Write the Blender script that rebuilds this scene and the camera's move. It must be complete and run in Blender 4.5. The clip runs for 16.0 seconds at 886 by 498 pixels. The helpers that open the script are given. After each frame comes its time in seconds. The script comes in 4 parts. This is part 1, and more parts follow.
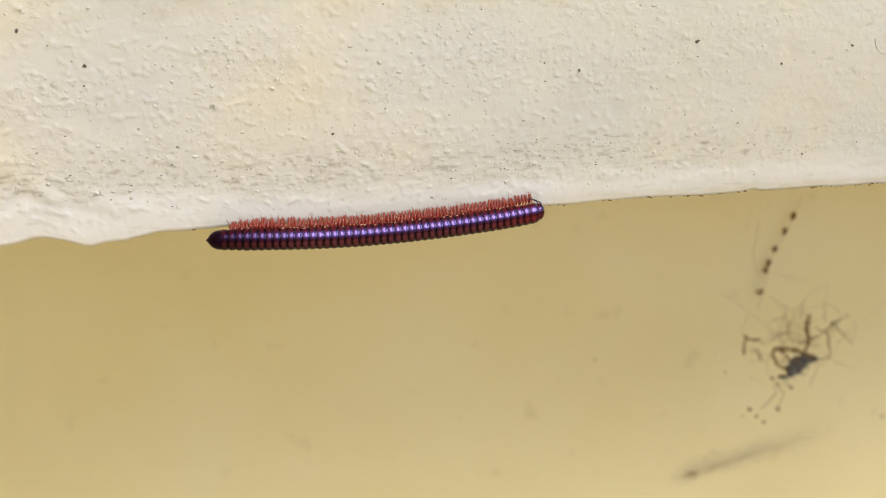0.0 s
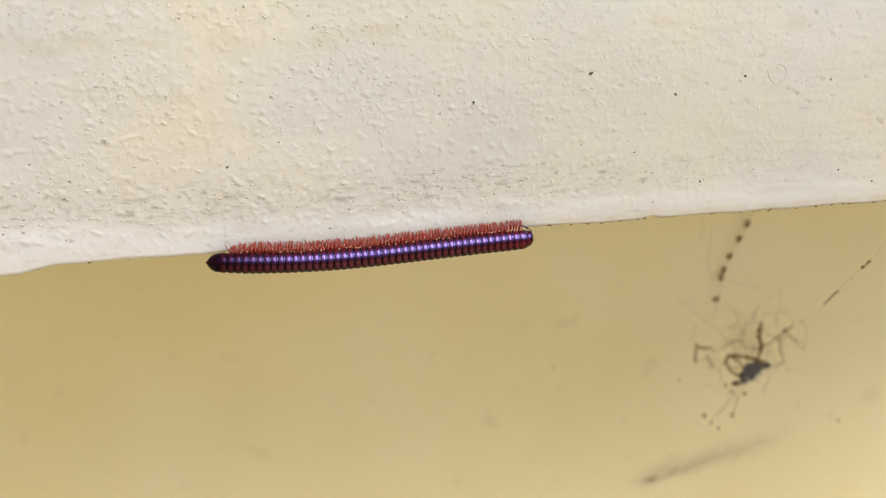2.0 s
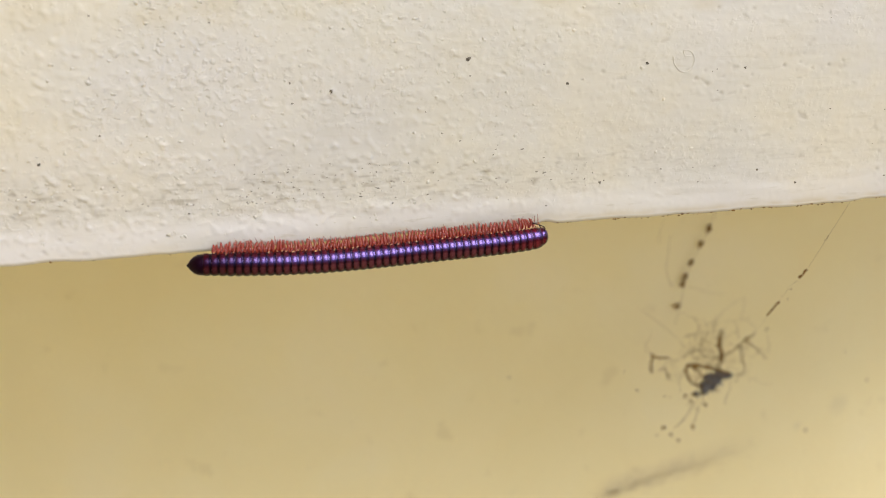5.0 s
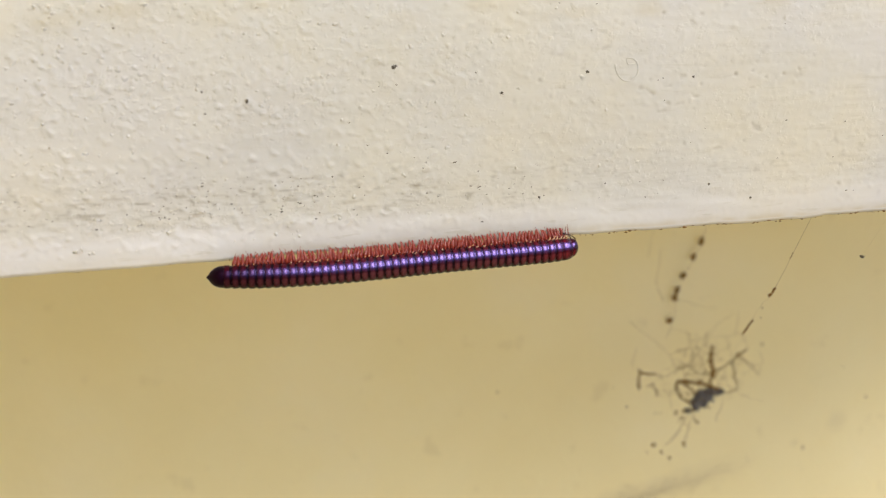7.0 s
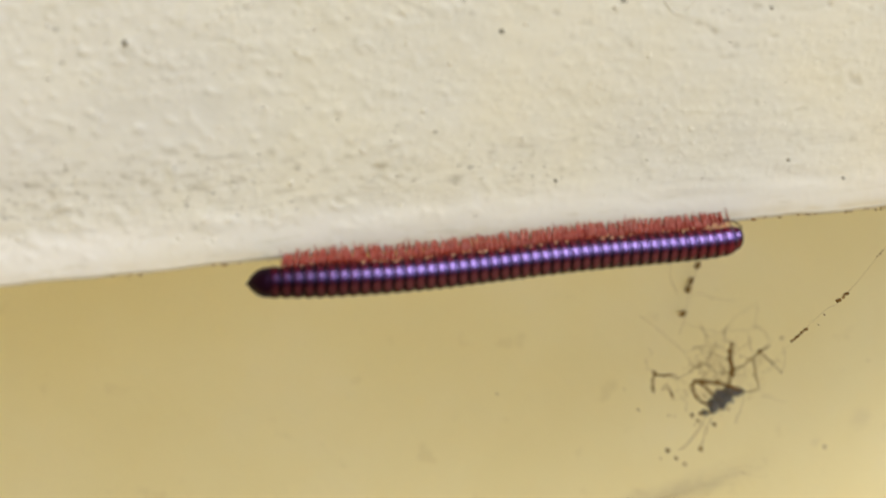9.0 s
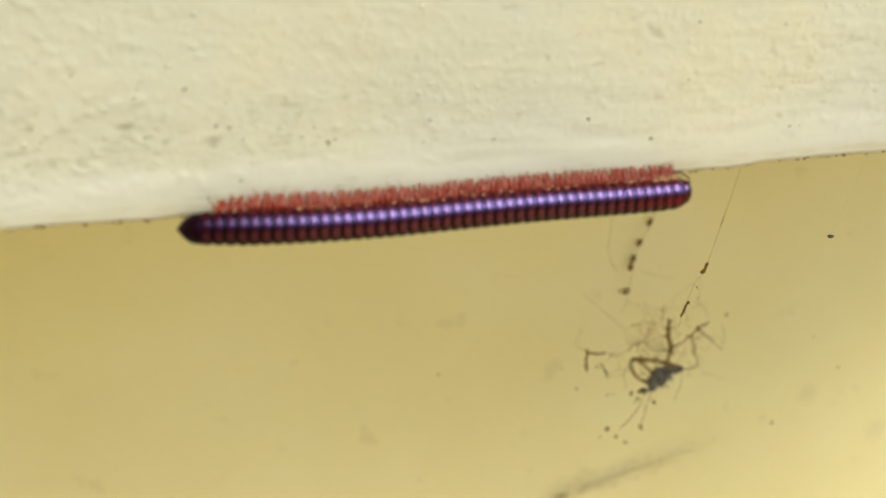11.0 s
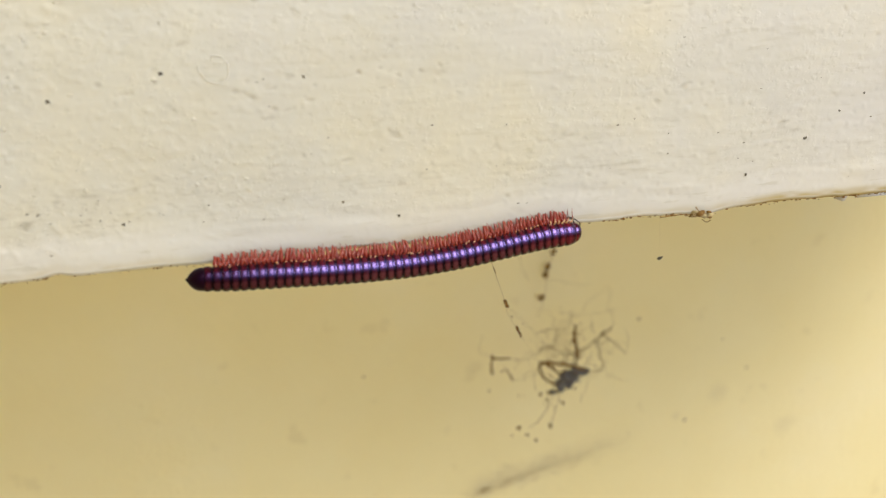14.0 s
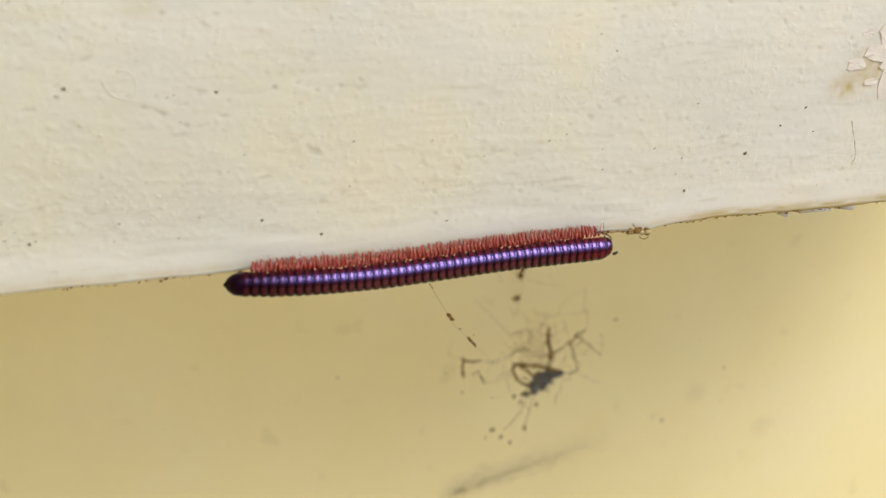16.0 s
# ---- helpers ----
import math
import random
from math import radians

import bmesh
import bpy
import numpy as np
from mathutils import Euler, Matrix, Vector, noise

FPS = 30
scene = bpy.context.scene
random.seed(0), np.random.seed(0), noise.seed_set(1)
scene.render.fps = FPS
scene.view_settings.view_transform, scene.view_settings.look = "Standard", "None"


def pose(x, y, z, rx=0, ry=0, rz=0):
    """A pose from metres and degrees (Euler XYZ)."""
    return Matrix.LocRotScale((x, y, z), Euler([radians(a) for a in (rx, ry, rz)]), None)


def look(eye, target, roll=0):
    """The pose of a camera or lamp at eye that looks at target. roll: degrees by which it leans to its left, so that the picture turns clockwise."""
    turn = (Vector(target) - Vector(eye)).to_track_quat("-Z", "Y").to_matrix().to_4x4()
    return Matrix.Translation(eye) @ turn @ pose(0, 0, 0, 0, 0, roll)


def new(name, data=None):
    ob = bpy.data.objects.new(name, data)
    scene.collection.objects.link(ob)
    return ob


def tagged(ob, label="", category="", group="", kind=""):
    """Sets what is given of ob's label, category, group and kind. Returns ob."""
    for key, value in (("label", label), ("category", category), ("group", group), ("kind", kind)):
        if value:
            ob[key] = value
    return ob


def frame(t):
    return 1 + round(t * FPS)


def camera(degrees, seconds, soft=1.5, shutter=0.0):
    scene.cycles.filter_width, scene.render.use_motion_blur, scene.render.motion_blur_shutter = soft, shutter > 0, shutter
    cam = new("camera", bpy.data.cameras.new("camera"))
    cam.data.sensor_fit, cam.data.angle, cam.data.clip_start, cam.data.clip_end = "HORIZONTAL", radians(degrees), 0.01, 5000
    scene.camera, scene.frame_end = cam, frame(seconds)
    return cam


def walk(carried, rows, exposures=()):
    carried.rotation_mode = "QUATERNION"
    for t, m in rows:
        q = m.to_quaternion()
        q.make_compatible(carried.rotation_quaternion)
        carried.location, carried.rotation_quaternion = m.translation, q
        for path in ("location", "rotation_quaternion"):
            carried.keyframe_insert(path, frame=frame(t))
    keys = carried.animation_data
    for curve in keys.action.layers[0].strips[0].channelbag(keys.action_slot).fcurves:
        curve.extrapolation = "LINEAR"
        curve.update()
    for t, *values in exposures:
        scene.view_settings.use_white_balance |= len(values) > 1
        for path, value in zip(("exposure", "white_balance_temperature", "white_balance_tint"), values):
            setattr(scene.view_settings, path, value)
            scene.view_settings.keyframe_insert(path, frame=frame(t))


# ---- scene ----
# ---------------------------------------------------------------- camera
cam = camera(57.4, 16.0, soft=1.1, shutter=0.5)
cam.data.dof.use_dof = True
cam.data.dof.focus_distance = 0.158
cam.data.dof.aperture_fstop = 21.0
# seconds, x, y, z, yaw, pitch, roll
PATH = [
    (0.0, -0.0207, -0.1489, 1.2438, -10.27, -18.79, 0.99),
    (0.5, -0.0185, -0.1483, 1.2439, -10.20, -18.52, 1.10),
    (1.0, -0.0145, -0.1497, 1.2456, -10.84, -18.34, 0.51),
    (1.5, -0.0117, -0.1495, 1.2488, -11.78, -18.58, 0.59),
    (2.0, -0.0043, -0.1520, 1.2495, -11.48, -18.76, 0.93),
    (2.5, -0.0046, -0.1522, 1.2488, -11.51, -18.49, 0.77),
    (3.0, -0.0015, -0.1521, 1.2479, -11.53, -18.68, 0.84),
    (3.5, 0.0028, -0.1480, 1.2474, -12.05, -19.06, 0.71),
    (3.7, 0.0071, -0.1453, 1.2464, -12.39, -18.92, 0.63),
    (5.8, 0.0237, -0.1373, 1.2436, -12.25, -18.08, 0.67),
    (6.0, 0.0248, -0.1378, 1.2441, -11.36, -17.82, 0.54),
    (6.5, 0.0320, -0.1360, 1.2416, -11.21, -17.56, 0.39),
    (7.0, 0.0368, -0.1328, 1.2425, -11.64, -17.79, 0.67),
    (7.5, 0.0375, -0.1215, 1.2385, -11.75, -17.89, 0.80),
    (8.0, 0.0384, -0.1001, 1.2293, -11.23, -18.29, 1.24),
    (8.5, 0.0473, -0.0937, 1.2311, -11.35, -17.98, 1.68),
    (9.0, 0.0471, -0.0942, 1.2323, -12.03, -18.79, 1.26),
    (9.2, 0.0510, -0.0952, 1.2315, -13.22, -19.73, 0.74),
    (11.3, 0.0746, -0.0937, 1.2269, -13.45, -20.14, 1.61),
    (11.5, 0.0757, -0.0928, 1.2264, -14.23, -20.53, 1.29),
    (12.0, 0.0805, -0.0944, 1.2316, -14.73, -20.76, 0.39),
    (12.5, 0.0879, -0.1022, 1.2343, -14.05, -20.17, 1.28),
    (13.0, 0.0941, -0.1136, 1.2411, -14.53, -20.61, 0.78),
    (13.5, 0.0958, -0.1187, 1.2444, -14.76, -20.51, 0.87),
    (14.0, 0.0980, -0.1211, 1.2453, -14.96, -20.64, 0.73),
    (14.5, 0.1001, -0.1192, 1.2489, -15.70, -21.66, 0.11),
    (15.0, 0.1024, -0.1193, 1.2444, -14.76, -20.98, 0.52),
    (15.5, 0.1053, -0.1205, 1.2445, -14.77, -20.64, 0.47),
    (16.0, 0.1096, -0.1192, 1.2477, -15.38, -21.10, 0.35),
]
walk(cam, [(t, pose(x, y, z, 90 + pitch, roll, yaw)) for t, x, y, z, yaw, pitch, roll in PATH],
     exposures=[(0.0, 0.28, 6850, 12), (1.0, 0.28, 6780, 13), (2.5, 0.27, 6700, 14), (7.5, 0.26, 6700, 13), (8.5, 0.28, 6760, 11), (9.2, 0.29, 7100, 8),
                (11.3, 0.36, 7750, -3), (11.6, 0.38, 7700, -2), (12.0, 0.40, 7400, 1), (12.5, 0.43, 7280, 1), (13.2, 0.29, 7250, 5), (15.0, 0.30, 6680, 11), (16.0, 0.24, 6900, 9)])

# ---------------------------------------------------------------- light
world = bpy.data.worlds.new("sky")
scene.world = world
world.use_nodes = True
wn = world.node_tree.nodes
sky = wn.new("ShaderNodeTexSky")
sky.sky_type = 'NISHITA'
sky.sun_disc = False
SUN_TO = Vector((0.34, -0.55, 0.77)).normalized()
sky.sun_elevation = math.asin(SUN_TO.z)
sky.sun_rotation = math.atan2(SUN_TO.x, SUN_TO.y)
wn["Background"].inputs["Strength"].default_value = 0.15
world.node_tree.links.new(sky.outputs[0], wn["Background"].inputs["Color"])
sun = new("sun", bpy.data.lights.new("sun", 'SUN'))
sun.data.energy, sun.data.angle, sun.data.color = 1.7, radians(38), (1.0, 0.93, 0.82)
sun.matrix_world = look(SUN_TO * 10, (0, 0, 0))


# ---------------------------------------------------------------- materials
def material(name, rough=0.6, **sockets):
    m = bpy.data.materials.new(name)
    m.use_nodes = True
    b = m.node_tree.nodes["Principled BSDF"]
    b.inputs["Roughness"].default_value = rough
    for key, value in sockets.items():
        b.inputs[key.replace("_", " ")].default_value = value
    return m, m.node_tree.nodes, m.node_tree.links, b


def ramp(nodes, links, source, stops):
    r = nodes.new("ShaderNodeValToRGB")
    while len(r.color_ramp.elements) < len(stops):
        r.color_ramp.elements.new(0.5)
    for e, (p, c) in zip(r.color_ramp.elements, stops):
        e.position, e.color = p, (*c, 1)
    links.new(source, r.inputs[0])
    return r.outputs[0]


def tex(nodes, links, scale, detail=4.0, rough=0.6, stretch=(1, 1, 1), kind="Object"):
    c = nodes.new("ShaderNodeTexCoord")
    mp = nodes.new("ShaderNodeMapping")
    mp.inputs["Scale"].default_value = stretch
    links.new(c.outputs[kind], mp.inputs[0])
    n = nodes.new("ShaderNodeTexNoise")
    n.inputs["Scale"].default_value, n.inputs["Detail"].default_value, n.inputs["Roughness"].default_value = scale, detail, rough
    links.new(mp.outputs[0], n.inputs["Vector"])
    return n.outputs["Fac"]


def mix(nodes, links, fac, a, b, mode='MIX'):
    m = nodes.new("ShaderNodeMix")
    m.data_type, m.blend_type = 'RGBA', mode
    for s, v in ((m.inputs["Factor"], fac), (m.inputs[6], a), (m.inputs[7], b)):
        if isinstance(v, (int, float)):
            s.default_value = v
        elif isinstance(v, tuple):
            s.default_value = (*v, 1)
        else:
            links.new(v, s)
    return m.outputs[2]


def bump(nodes, links, b, height, strength, distance):
    n = nodes.new("ShaderNodeBump")
    n.inputs["Strength"].default_value, n.inputs["Distance"].default_value = strength, distance
    links.new(height, n.inputs["Height"])
    links.new(n.outputs[0], b.inputs["Normal"])


WALL_Y, EDGE_Z = 0.31, 1.2


def make_paint_white():
    m, n, l, b = material("white_lime_paint", 0.8)
    blotch = ramp(n, l, tex(n, l, 34, 4, 0.55), [(0.33, (0.63, 0.618, 0.595)), (0.50, (0.655, 0.637, 0.585)), (0.68, (0.69, 0.65, 0.545))])
    dust = ramp(n, l, tex(n, l, 330, 5, 0.62, (0.42, 1, 1)), [(0.34, (0.83, 0.82, 0.78)), (0.52, (1, 1, 1)), (1.0, (1, 1, 1))])
    col = mix(n, l, 0.22, blotch, dust, 'MULTIPLY')
    grime = ramp(n, l, tex(n, l, 13, 3, 0.5, (0.5, 1, 1)), [(0.38, (0.90, 0.91, 0.88)), (0.60, (1, 1, 1))])
    col = mix(n, l, 0.8, col, grime, 'MULTIPLY')
    # fine cracks and crumbs, in patches
    patch = ramp(n, l, tex(n, l, 90, 3, 0.5, (0.6, 1, 1)), [(0.38, (0.15, 0.15, 0.15)), (0.58, (1, 1, 1))])
    crumb = tex(n, l, 1150, 2, 0.5, (0.85, 1, 1))
    crack = ramp(n, l, crumb, [(0.24, (0.78, 0.77, 0.70)), (0.32, (0.95, 0.945, 0.92)), (0.40, (1, 1, 1)), (0.60, (1, 1, 1)), (0.74, (1.06, 1.06, 1.05))])
    at = n.new("ShaderNodeAttribute")
    at.attribute_name = "rough"
    amount = n.new("ShaderNodeMath")
    amount.operation = 'MULTIPLY'
    l.new(patch, amount.inputs[0])
    l.new(at.outputs["Fac"], amount.inputs[1])
    col = mix(n, l, at.outputs["Fac"], col, (0.95, 0.955, 0.95), 'MULTIPLY')
    fresh = n.new("ShaderNodeAttribute")
    fresh.attribute_name = "fresh"
    col = mix(n, l, fresh.outputs["Fac"], col, (0.715, 0.715, 0.72))
    col = mix(n, l, amount.outputs[0], col, crack, 'MULTIPLY')
    streak = ramp(n, l, tex(n, l, 900, 3, 0.6, (0.16, 1, 1)), [(0.31, (0.90, 0.89, 0.85)), (0.40, (1, 1, 1)), (1.0, (1, 1, 1))])
    calm = n.new("ShaderNodeMath")
    calm.operation = 'SUBTRACT'
    calm.inputs[0].default_value = 1.08
    l.new(at.outputs["Fac"], calm.inputs[1])
    col = mix(n, l, calm.outputs[0], col, streak, 'MULTIPLY')
    at = n.new("ShaderNodeAttribute")
    at.attribute_name = "dirt"
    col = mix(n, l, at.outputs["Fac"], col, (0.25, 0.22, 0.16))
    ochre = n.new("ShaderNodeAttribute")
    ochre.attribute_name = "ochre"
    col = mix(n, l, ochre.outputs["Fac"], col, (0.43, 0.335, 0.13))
    l.new(col, b.inputs["Base Color"])
    high = n.new("ShaderNodeMath")
    high.operation = 'MULTIPLY'
    grain = n.new("ShaderNodeTexVoronoi")
    grain.inputs["Scale"].default_value = 850
    place = n.new("ShaderNodeTexCoord")
    wobble = n.new("ShaderNodeTexNoise")
    wobble.inputs["Scale"].default_value, wobble.inputs["Detail"].default_value = 1800, 2
    l.new(place.outputs["Object"], wobble.inputs["Vector"])
    shift = n.new("ShaderNodeVectorMath")
    shift.operation = 'MULTIPLY_ADD'
    shift.inputs[1].default_value = (0.0011, 0.0011, 0.0011)
    l.new(wobble.outputs["Color"], shift.inputs[0])
    l.new(place.outputs["Object"], shift.inputs[2])
    l.new(shift.outputs[0], grain.inputs["Vector"])
    mound = ramp(n, l, grain.outputs["Distance"], [(0.0, (1, 1, 1)), (0.20, (0.6, 0.6, 0.6)), (0.44, (0, 0, 0))])
    few = ramp(n, l, grain.outputs["Color"], [(0.55, (0, 0, 0)), (0.80, (1, 1, 1))])
    rise = ramp(n, l, crumb, [(0.26, (0, 0, 0)), (0.34, (0.40, 0.40, 0.40)), (0.56, (0.45, 0.45, 0.45)), (0.76, (1, 1, 1))])
    l.new(mix(n, l, 0.5, mix(n, l, 1.0, mound, few, 'MULTIPLY'), rise), high.inputs[0])
    l.new(amount.outputs[0], high.inputs[1])
    bump(n, l, b, high.outputs[0], 1.0, 0.00036)
    return m


def make_paint_yellow():
    m, n, l, b = material("yellow_wall_paint", 0.7)
    base = ramp(n, l, tex(n, l, 9, 4, 0.55), [(0.3, (0.82, 0.725, 0.40)), (0.55, (0.845, 0.76, 0.445)), (0.75, (0.855, 0.78, 0.50))])
    spots = ramp(n, l, tex(n, l, 45, 3, 0.5), [(0.27, (0.80, 0.77, 0.72)), (0.36, (1, 1, 1)), (1.0, (1, 1, 1))])
    col = mix(n, l, 0.35, base, spots, 'MULTIPLY')

    def math_node(kind, a, c=0.0):
        m_ = n.new("ShaderNodeMath")
        m_.operation = kind
        for socket, value in zip(m_.inputs, (a, c)):
            if isinstance(value, (int, float)):
                socket.default_value = value
            else:
                l.new(value, socket)
        return m_.outputs[0]

    # an old slanting smear low on the wall, and two faint grey blotches
    place = n.new("ShaderNodeTexCoord")
    xyz = n.new("ShaderNodeSeparateXYZ")
    l.new(place.outputs["Object"], xyz.inputs[0])
    along = math_node('SUBTRACT', xyz.outputs[0], 0.222)
    across = math_node('SUBTRACT', math_node('SUBTRACT', xyz.outputs[2], 0.9005), math_node('MULTIPLY', along, 0.20))
    cloud = tex(n, l, 110, 4, 0.6, (0.5, 1, 1))
    ragged = math_node('ADD', across, math_node('MULTIPLY', math_node('SUBTRACT', cloud, 0.5), 0.016))
    wide = ramp(n, l, math_node('ADD', math_node('MULTIPLY', ragged, 25.0), 0.5), [(0.22, (0, 0, 0)), (0.46, (1, 1, 1)), (0.56, (0.75, 0.75, 0.75)), (0.86, (0, 0, 0))])
    ends = ramp(n, l, math_node('MULTIPLY', along, 7.5), [(0.0, (0, 0, 0)), (0.10, (1, 1, 1)), (0.45, (0.8, 0.8, 0.8)), (1.0, (0, 0, 0))])
    smear = mix(n, l, 1.0, wide, ends, 'MULTIPLY')
    for x, z, size in ((0.409, 0.948, 0.010), (0.469, 0.910, 0.012), (0.378, 0.934, 0.005)):
        gap = n.new("ShaderNodeVectorMath")
        gap.operation = 'DISTANCE'
        l.new(place.outputs["Object"], gap.inputs[0])
        gap.inputs[1].default_value = (x, WALL_Y, z)
        far = math_node('ADD', math_node('DIVIDE', gap.outputs["Value"], size), math_node('MULTIPLY', math_node('SUBTRACT', cloud, 0.5), 1.6))
        smear = mix(n, l, 1.0, smear, ramp(n, l, far, [(0.25, (0.36, 0.36, 0.36)), (1.0, (0, 0, 0))]), 'LIGHTEN')
    col = mix(n, l, math_node('MULTIPLY', smear, 0.42), col, (0.42, 0.36, 0.25))
    l.new(col, b.inputs["Base Color"])
    bump(n, l, b, tex(n, l, 160, 5, 0.6), 0.25, 0.002)
    return m


def make_plain(name, col, rough=0.8, vary=0.35, scale=40.0):
    m, n, l, b = material(name, rough)
    dark = tuple(c * (1 - vary) for c in col)
    light = tuple(min(1, c * (1 + vary)) for c in col)
    l.new(ramp(n, l, tex(n, l, scale, 4, 0.6), [(0.3, dark), (0.7, light)]), b.inputs["Base Color"])
    bump(n, l, b, tex(n, l, scale * 6, 4, 0.6), 0.3, 0.1 / scale)
    return m


def make_shell():
    """Glossy dark red-brown ring with a darker rear margin and a violet sheen."""
    m, n, l, b = material("millipede_shell", 0.22)
    c = n.new("ShaderNodeTexCoord")
    sep = n.new("ShaderNodeSeparateXYZ")
    l.new(c.outputs["Generated"], sep.inputs[0])
    band = ramp(n, l, sep.outputs[0], [(0.0, (0.004, 0.001, 0.002)), (0.03, (0.012, 0.002, 0.004)), (0.10, (0.095, 0.025, 0.029)), (0.35, (0.120, 0.034, 0.038)),
                                      (0.60, (0.100, 0.026, 0.030)), (0.72, (0.034, 0.008, 0.010)), (0.79, (0.008, 0.001, 0.003)), (0.88, (0.022, 0.005, 0.007)), (1.0, (0.004, 0.001, 0.002))])
    at = n.new("ShaderNodeAttribute")
    at.attribute_type, at.attribute_name = 'OBJECT', "warm"
    red = ramp(n, l, sep.outputs[0], [(0.0, (0.05, 0.004, 0.006)), (0.4, (0.21, 0.016, 0.020)), (0.7, (0.06, 0.005, 0.007))])
    col = mix(n, l, at.outputs["Fac"], band, red)
    mott = ramp(n, l, tex(n, l, 900, 3, 0.6), [(0.3, (0.6, 0.6, 0.6)), (0.6, (1, 1, 1))])
    # shading by height painted in: dark bottom, lit low lobe, dark gap, reddish top
    height_shade = ramp(n, l, sep.outputs[2], [(0.13, (0.12, 0.08, 0.09)), (0.25, (0.75, 0.68, 0.68)), (0.35, (1.15, 1.1, 1.1)), (0.47, (1.05, 1.0, 1.0)), (0.56, (0.40, 0.20, 0.25)), (0.66, (0.35, 0.14, 0.25)), (0.94, (0.8, 0.20, 0.30))])
    col = mix(n, l, 1.0, col, height_shade, 'MULTIPLY')
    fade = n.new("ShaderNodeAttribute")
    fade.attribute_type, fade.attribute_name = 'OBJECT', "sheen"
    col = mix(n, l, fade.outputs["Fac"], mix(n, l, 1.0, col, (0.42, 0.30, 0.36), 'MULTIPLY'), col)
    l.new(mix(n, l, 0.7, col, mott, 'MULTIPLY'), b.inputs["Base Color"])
    # violet highlight placed by a gloss mask on flanks; back, sunk fore part duller
    highlight_band = ramp(n, l, sep.outputs[2], [(0.56, (0.05, 0.05, 0.05)), (0.66, (0.25, 0.25, 0.25)), (0.72, (1, 1, 1)), (0.87, (1, 1, 1)), (0.93, (0.12, 0.12, 0.12))])
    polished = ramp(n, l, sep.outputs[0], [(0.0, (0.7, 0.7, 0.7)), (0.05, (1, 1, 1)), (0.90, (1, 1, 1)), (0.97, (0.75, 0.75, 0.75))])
    gloss = mix(n, l, 1.0, highlight_band, polished, 'MULTIPLY')
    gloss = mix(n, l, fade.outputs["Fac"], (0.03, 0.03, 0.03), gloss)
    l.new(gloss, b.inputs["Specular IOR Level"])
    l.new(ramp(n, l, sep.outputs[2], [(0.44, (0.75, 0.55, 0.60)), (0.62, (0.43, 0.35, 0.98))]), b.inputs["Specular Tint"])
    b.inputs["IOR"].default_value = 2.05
    rgh = ramp(n, l, tex(n, l, 1400, 3, 0.6), [(0.3, (0.20, 0.20, 0.20)), (0.7, (0.32, 0.32, 0.32))])
    l.new(rgh, b.inputs["Roughness"])
    bump(n, l, b, tex(n, l, 1900, 3, 0.6, (0.4, 1, 1)), 0.12, 0.0003)
    return m


def make_leg(name, stops):
    m, n, l, b = material(name, 0.22)
    c = n.new("ShaderNodeTexCoord")
    sep = n.new("ShaderNodeSeparateXYZ")
    l.new(c.outputs["Generated"], sep.inputs[0])
    length = ramp(n, l, sep.outputs[2], stops)
    vary = ramp(n, l, tex(n, l, 700, 2), [(0.35, (0.75, 0.70, 0.70)), (0.65, (1, 1, 1))])
    l.new(mix(n, l, 0.8, length, vary, 'MULTIPLY'), b.inputs["Base Color"])
    b.inputs["Subsurface Weight"].default_value = 0.1
    b.inputs["Subsurface Radius"].default_value = (0.0006, 0.0002, 0.0001)
    b.inputs["Subsurface Scale"].default_value = 1.0
    return m


PAINT = make_paint_white()
YELLOW = make_paint_yellow()
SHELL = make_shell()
# legs: red; LEG and LEG_GLINT have golden glints painted in near the hip
LEG = make_leg("millipede_leg", [(0.0, (0.10, 0.008, 0.007)), (0.22, (0.27, 0.036, 0.018)), (0.26, (0.80, 0.46, 0.26)), (0.31, (0.80, 0.46, 0.26)), (0.35, (0.30, 0.042, 0.022)),
                                 (0.70, (0.25, 0.042, 0.026)), (1.0, (0.26, 0.080, 0.055))])
LEG_GLINT = make_leg("millipede_glint_leg", [(0.0, (0.10, 0.008, 0.007)), (0.14, (0.32, 0.045, 0.022)), (0.18, (0.90, 0.60, 0.38)), (0.29, (0.90, 0.58, 0.36)), (0.34, (0.35, 0.060, 0.030)),
                                            (0.70, (0.26, 0.042, 0.026)), (1.0, (0.26, 0.080, 0.055))])
LEG_PLAIN = make_leg("millipede_plain_leg", [(0.0, (0.10, 0.008, 0.007)), (0.35, (0.36, 0.056, 0.030)), (1.0, (0.32, 0.085, 0.056))])
# far legs: the same red, darkened in the colour so they recede
LEG_FAR = make_leg("millipede_far_leg", [(0.0, (0.10, 0.008, 0.007)), (0.4, (0.27, 0.027, 0.016)), (1.0, (0.34, 0.060, 0.038))])
LEG_PALE = make_leg("millipede_pale_leg", [(0.0, (0.10, 0.008, 0.007)), (0.10, (0.75, 0.46, 0.26)), (0.42, (0.70, 0.42, 0.24)), (0.52, (0.25, 0.04, 0.025)), (1.0, (0.25, 0.07, 0.05))])
DARK = make_plain("dark_horn", (0.022, 0.005, 0.006), 0.3, 0.3, 600)
DARK.node_tree.nodes["Principled BSDF"].inputs["Specular IOR Level"].default_value = 0.25
HORN = make_plain("tail_horn", (0.007, 0.0008, 0.0022), 0.35, 0.3, 600)
HORN.node_tree.nodes["Principled BSDF"].inputs["Specular IOR Level"].default_value = 0.12
HORN.node_tree.nodes["Principled BSDF"].inputs["Specular Tint"].default_value = (0.6, 0.35, 0.9, 1)
SPECK = make_plain("dirt_speck", (0.12, 0.105, 0.078), 0.9, 0.5, 900)
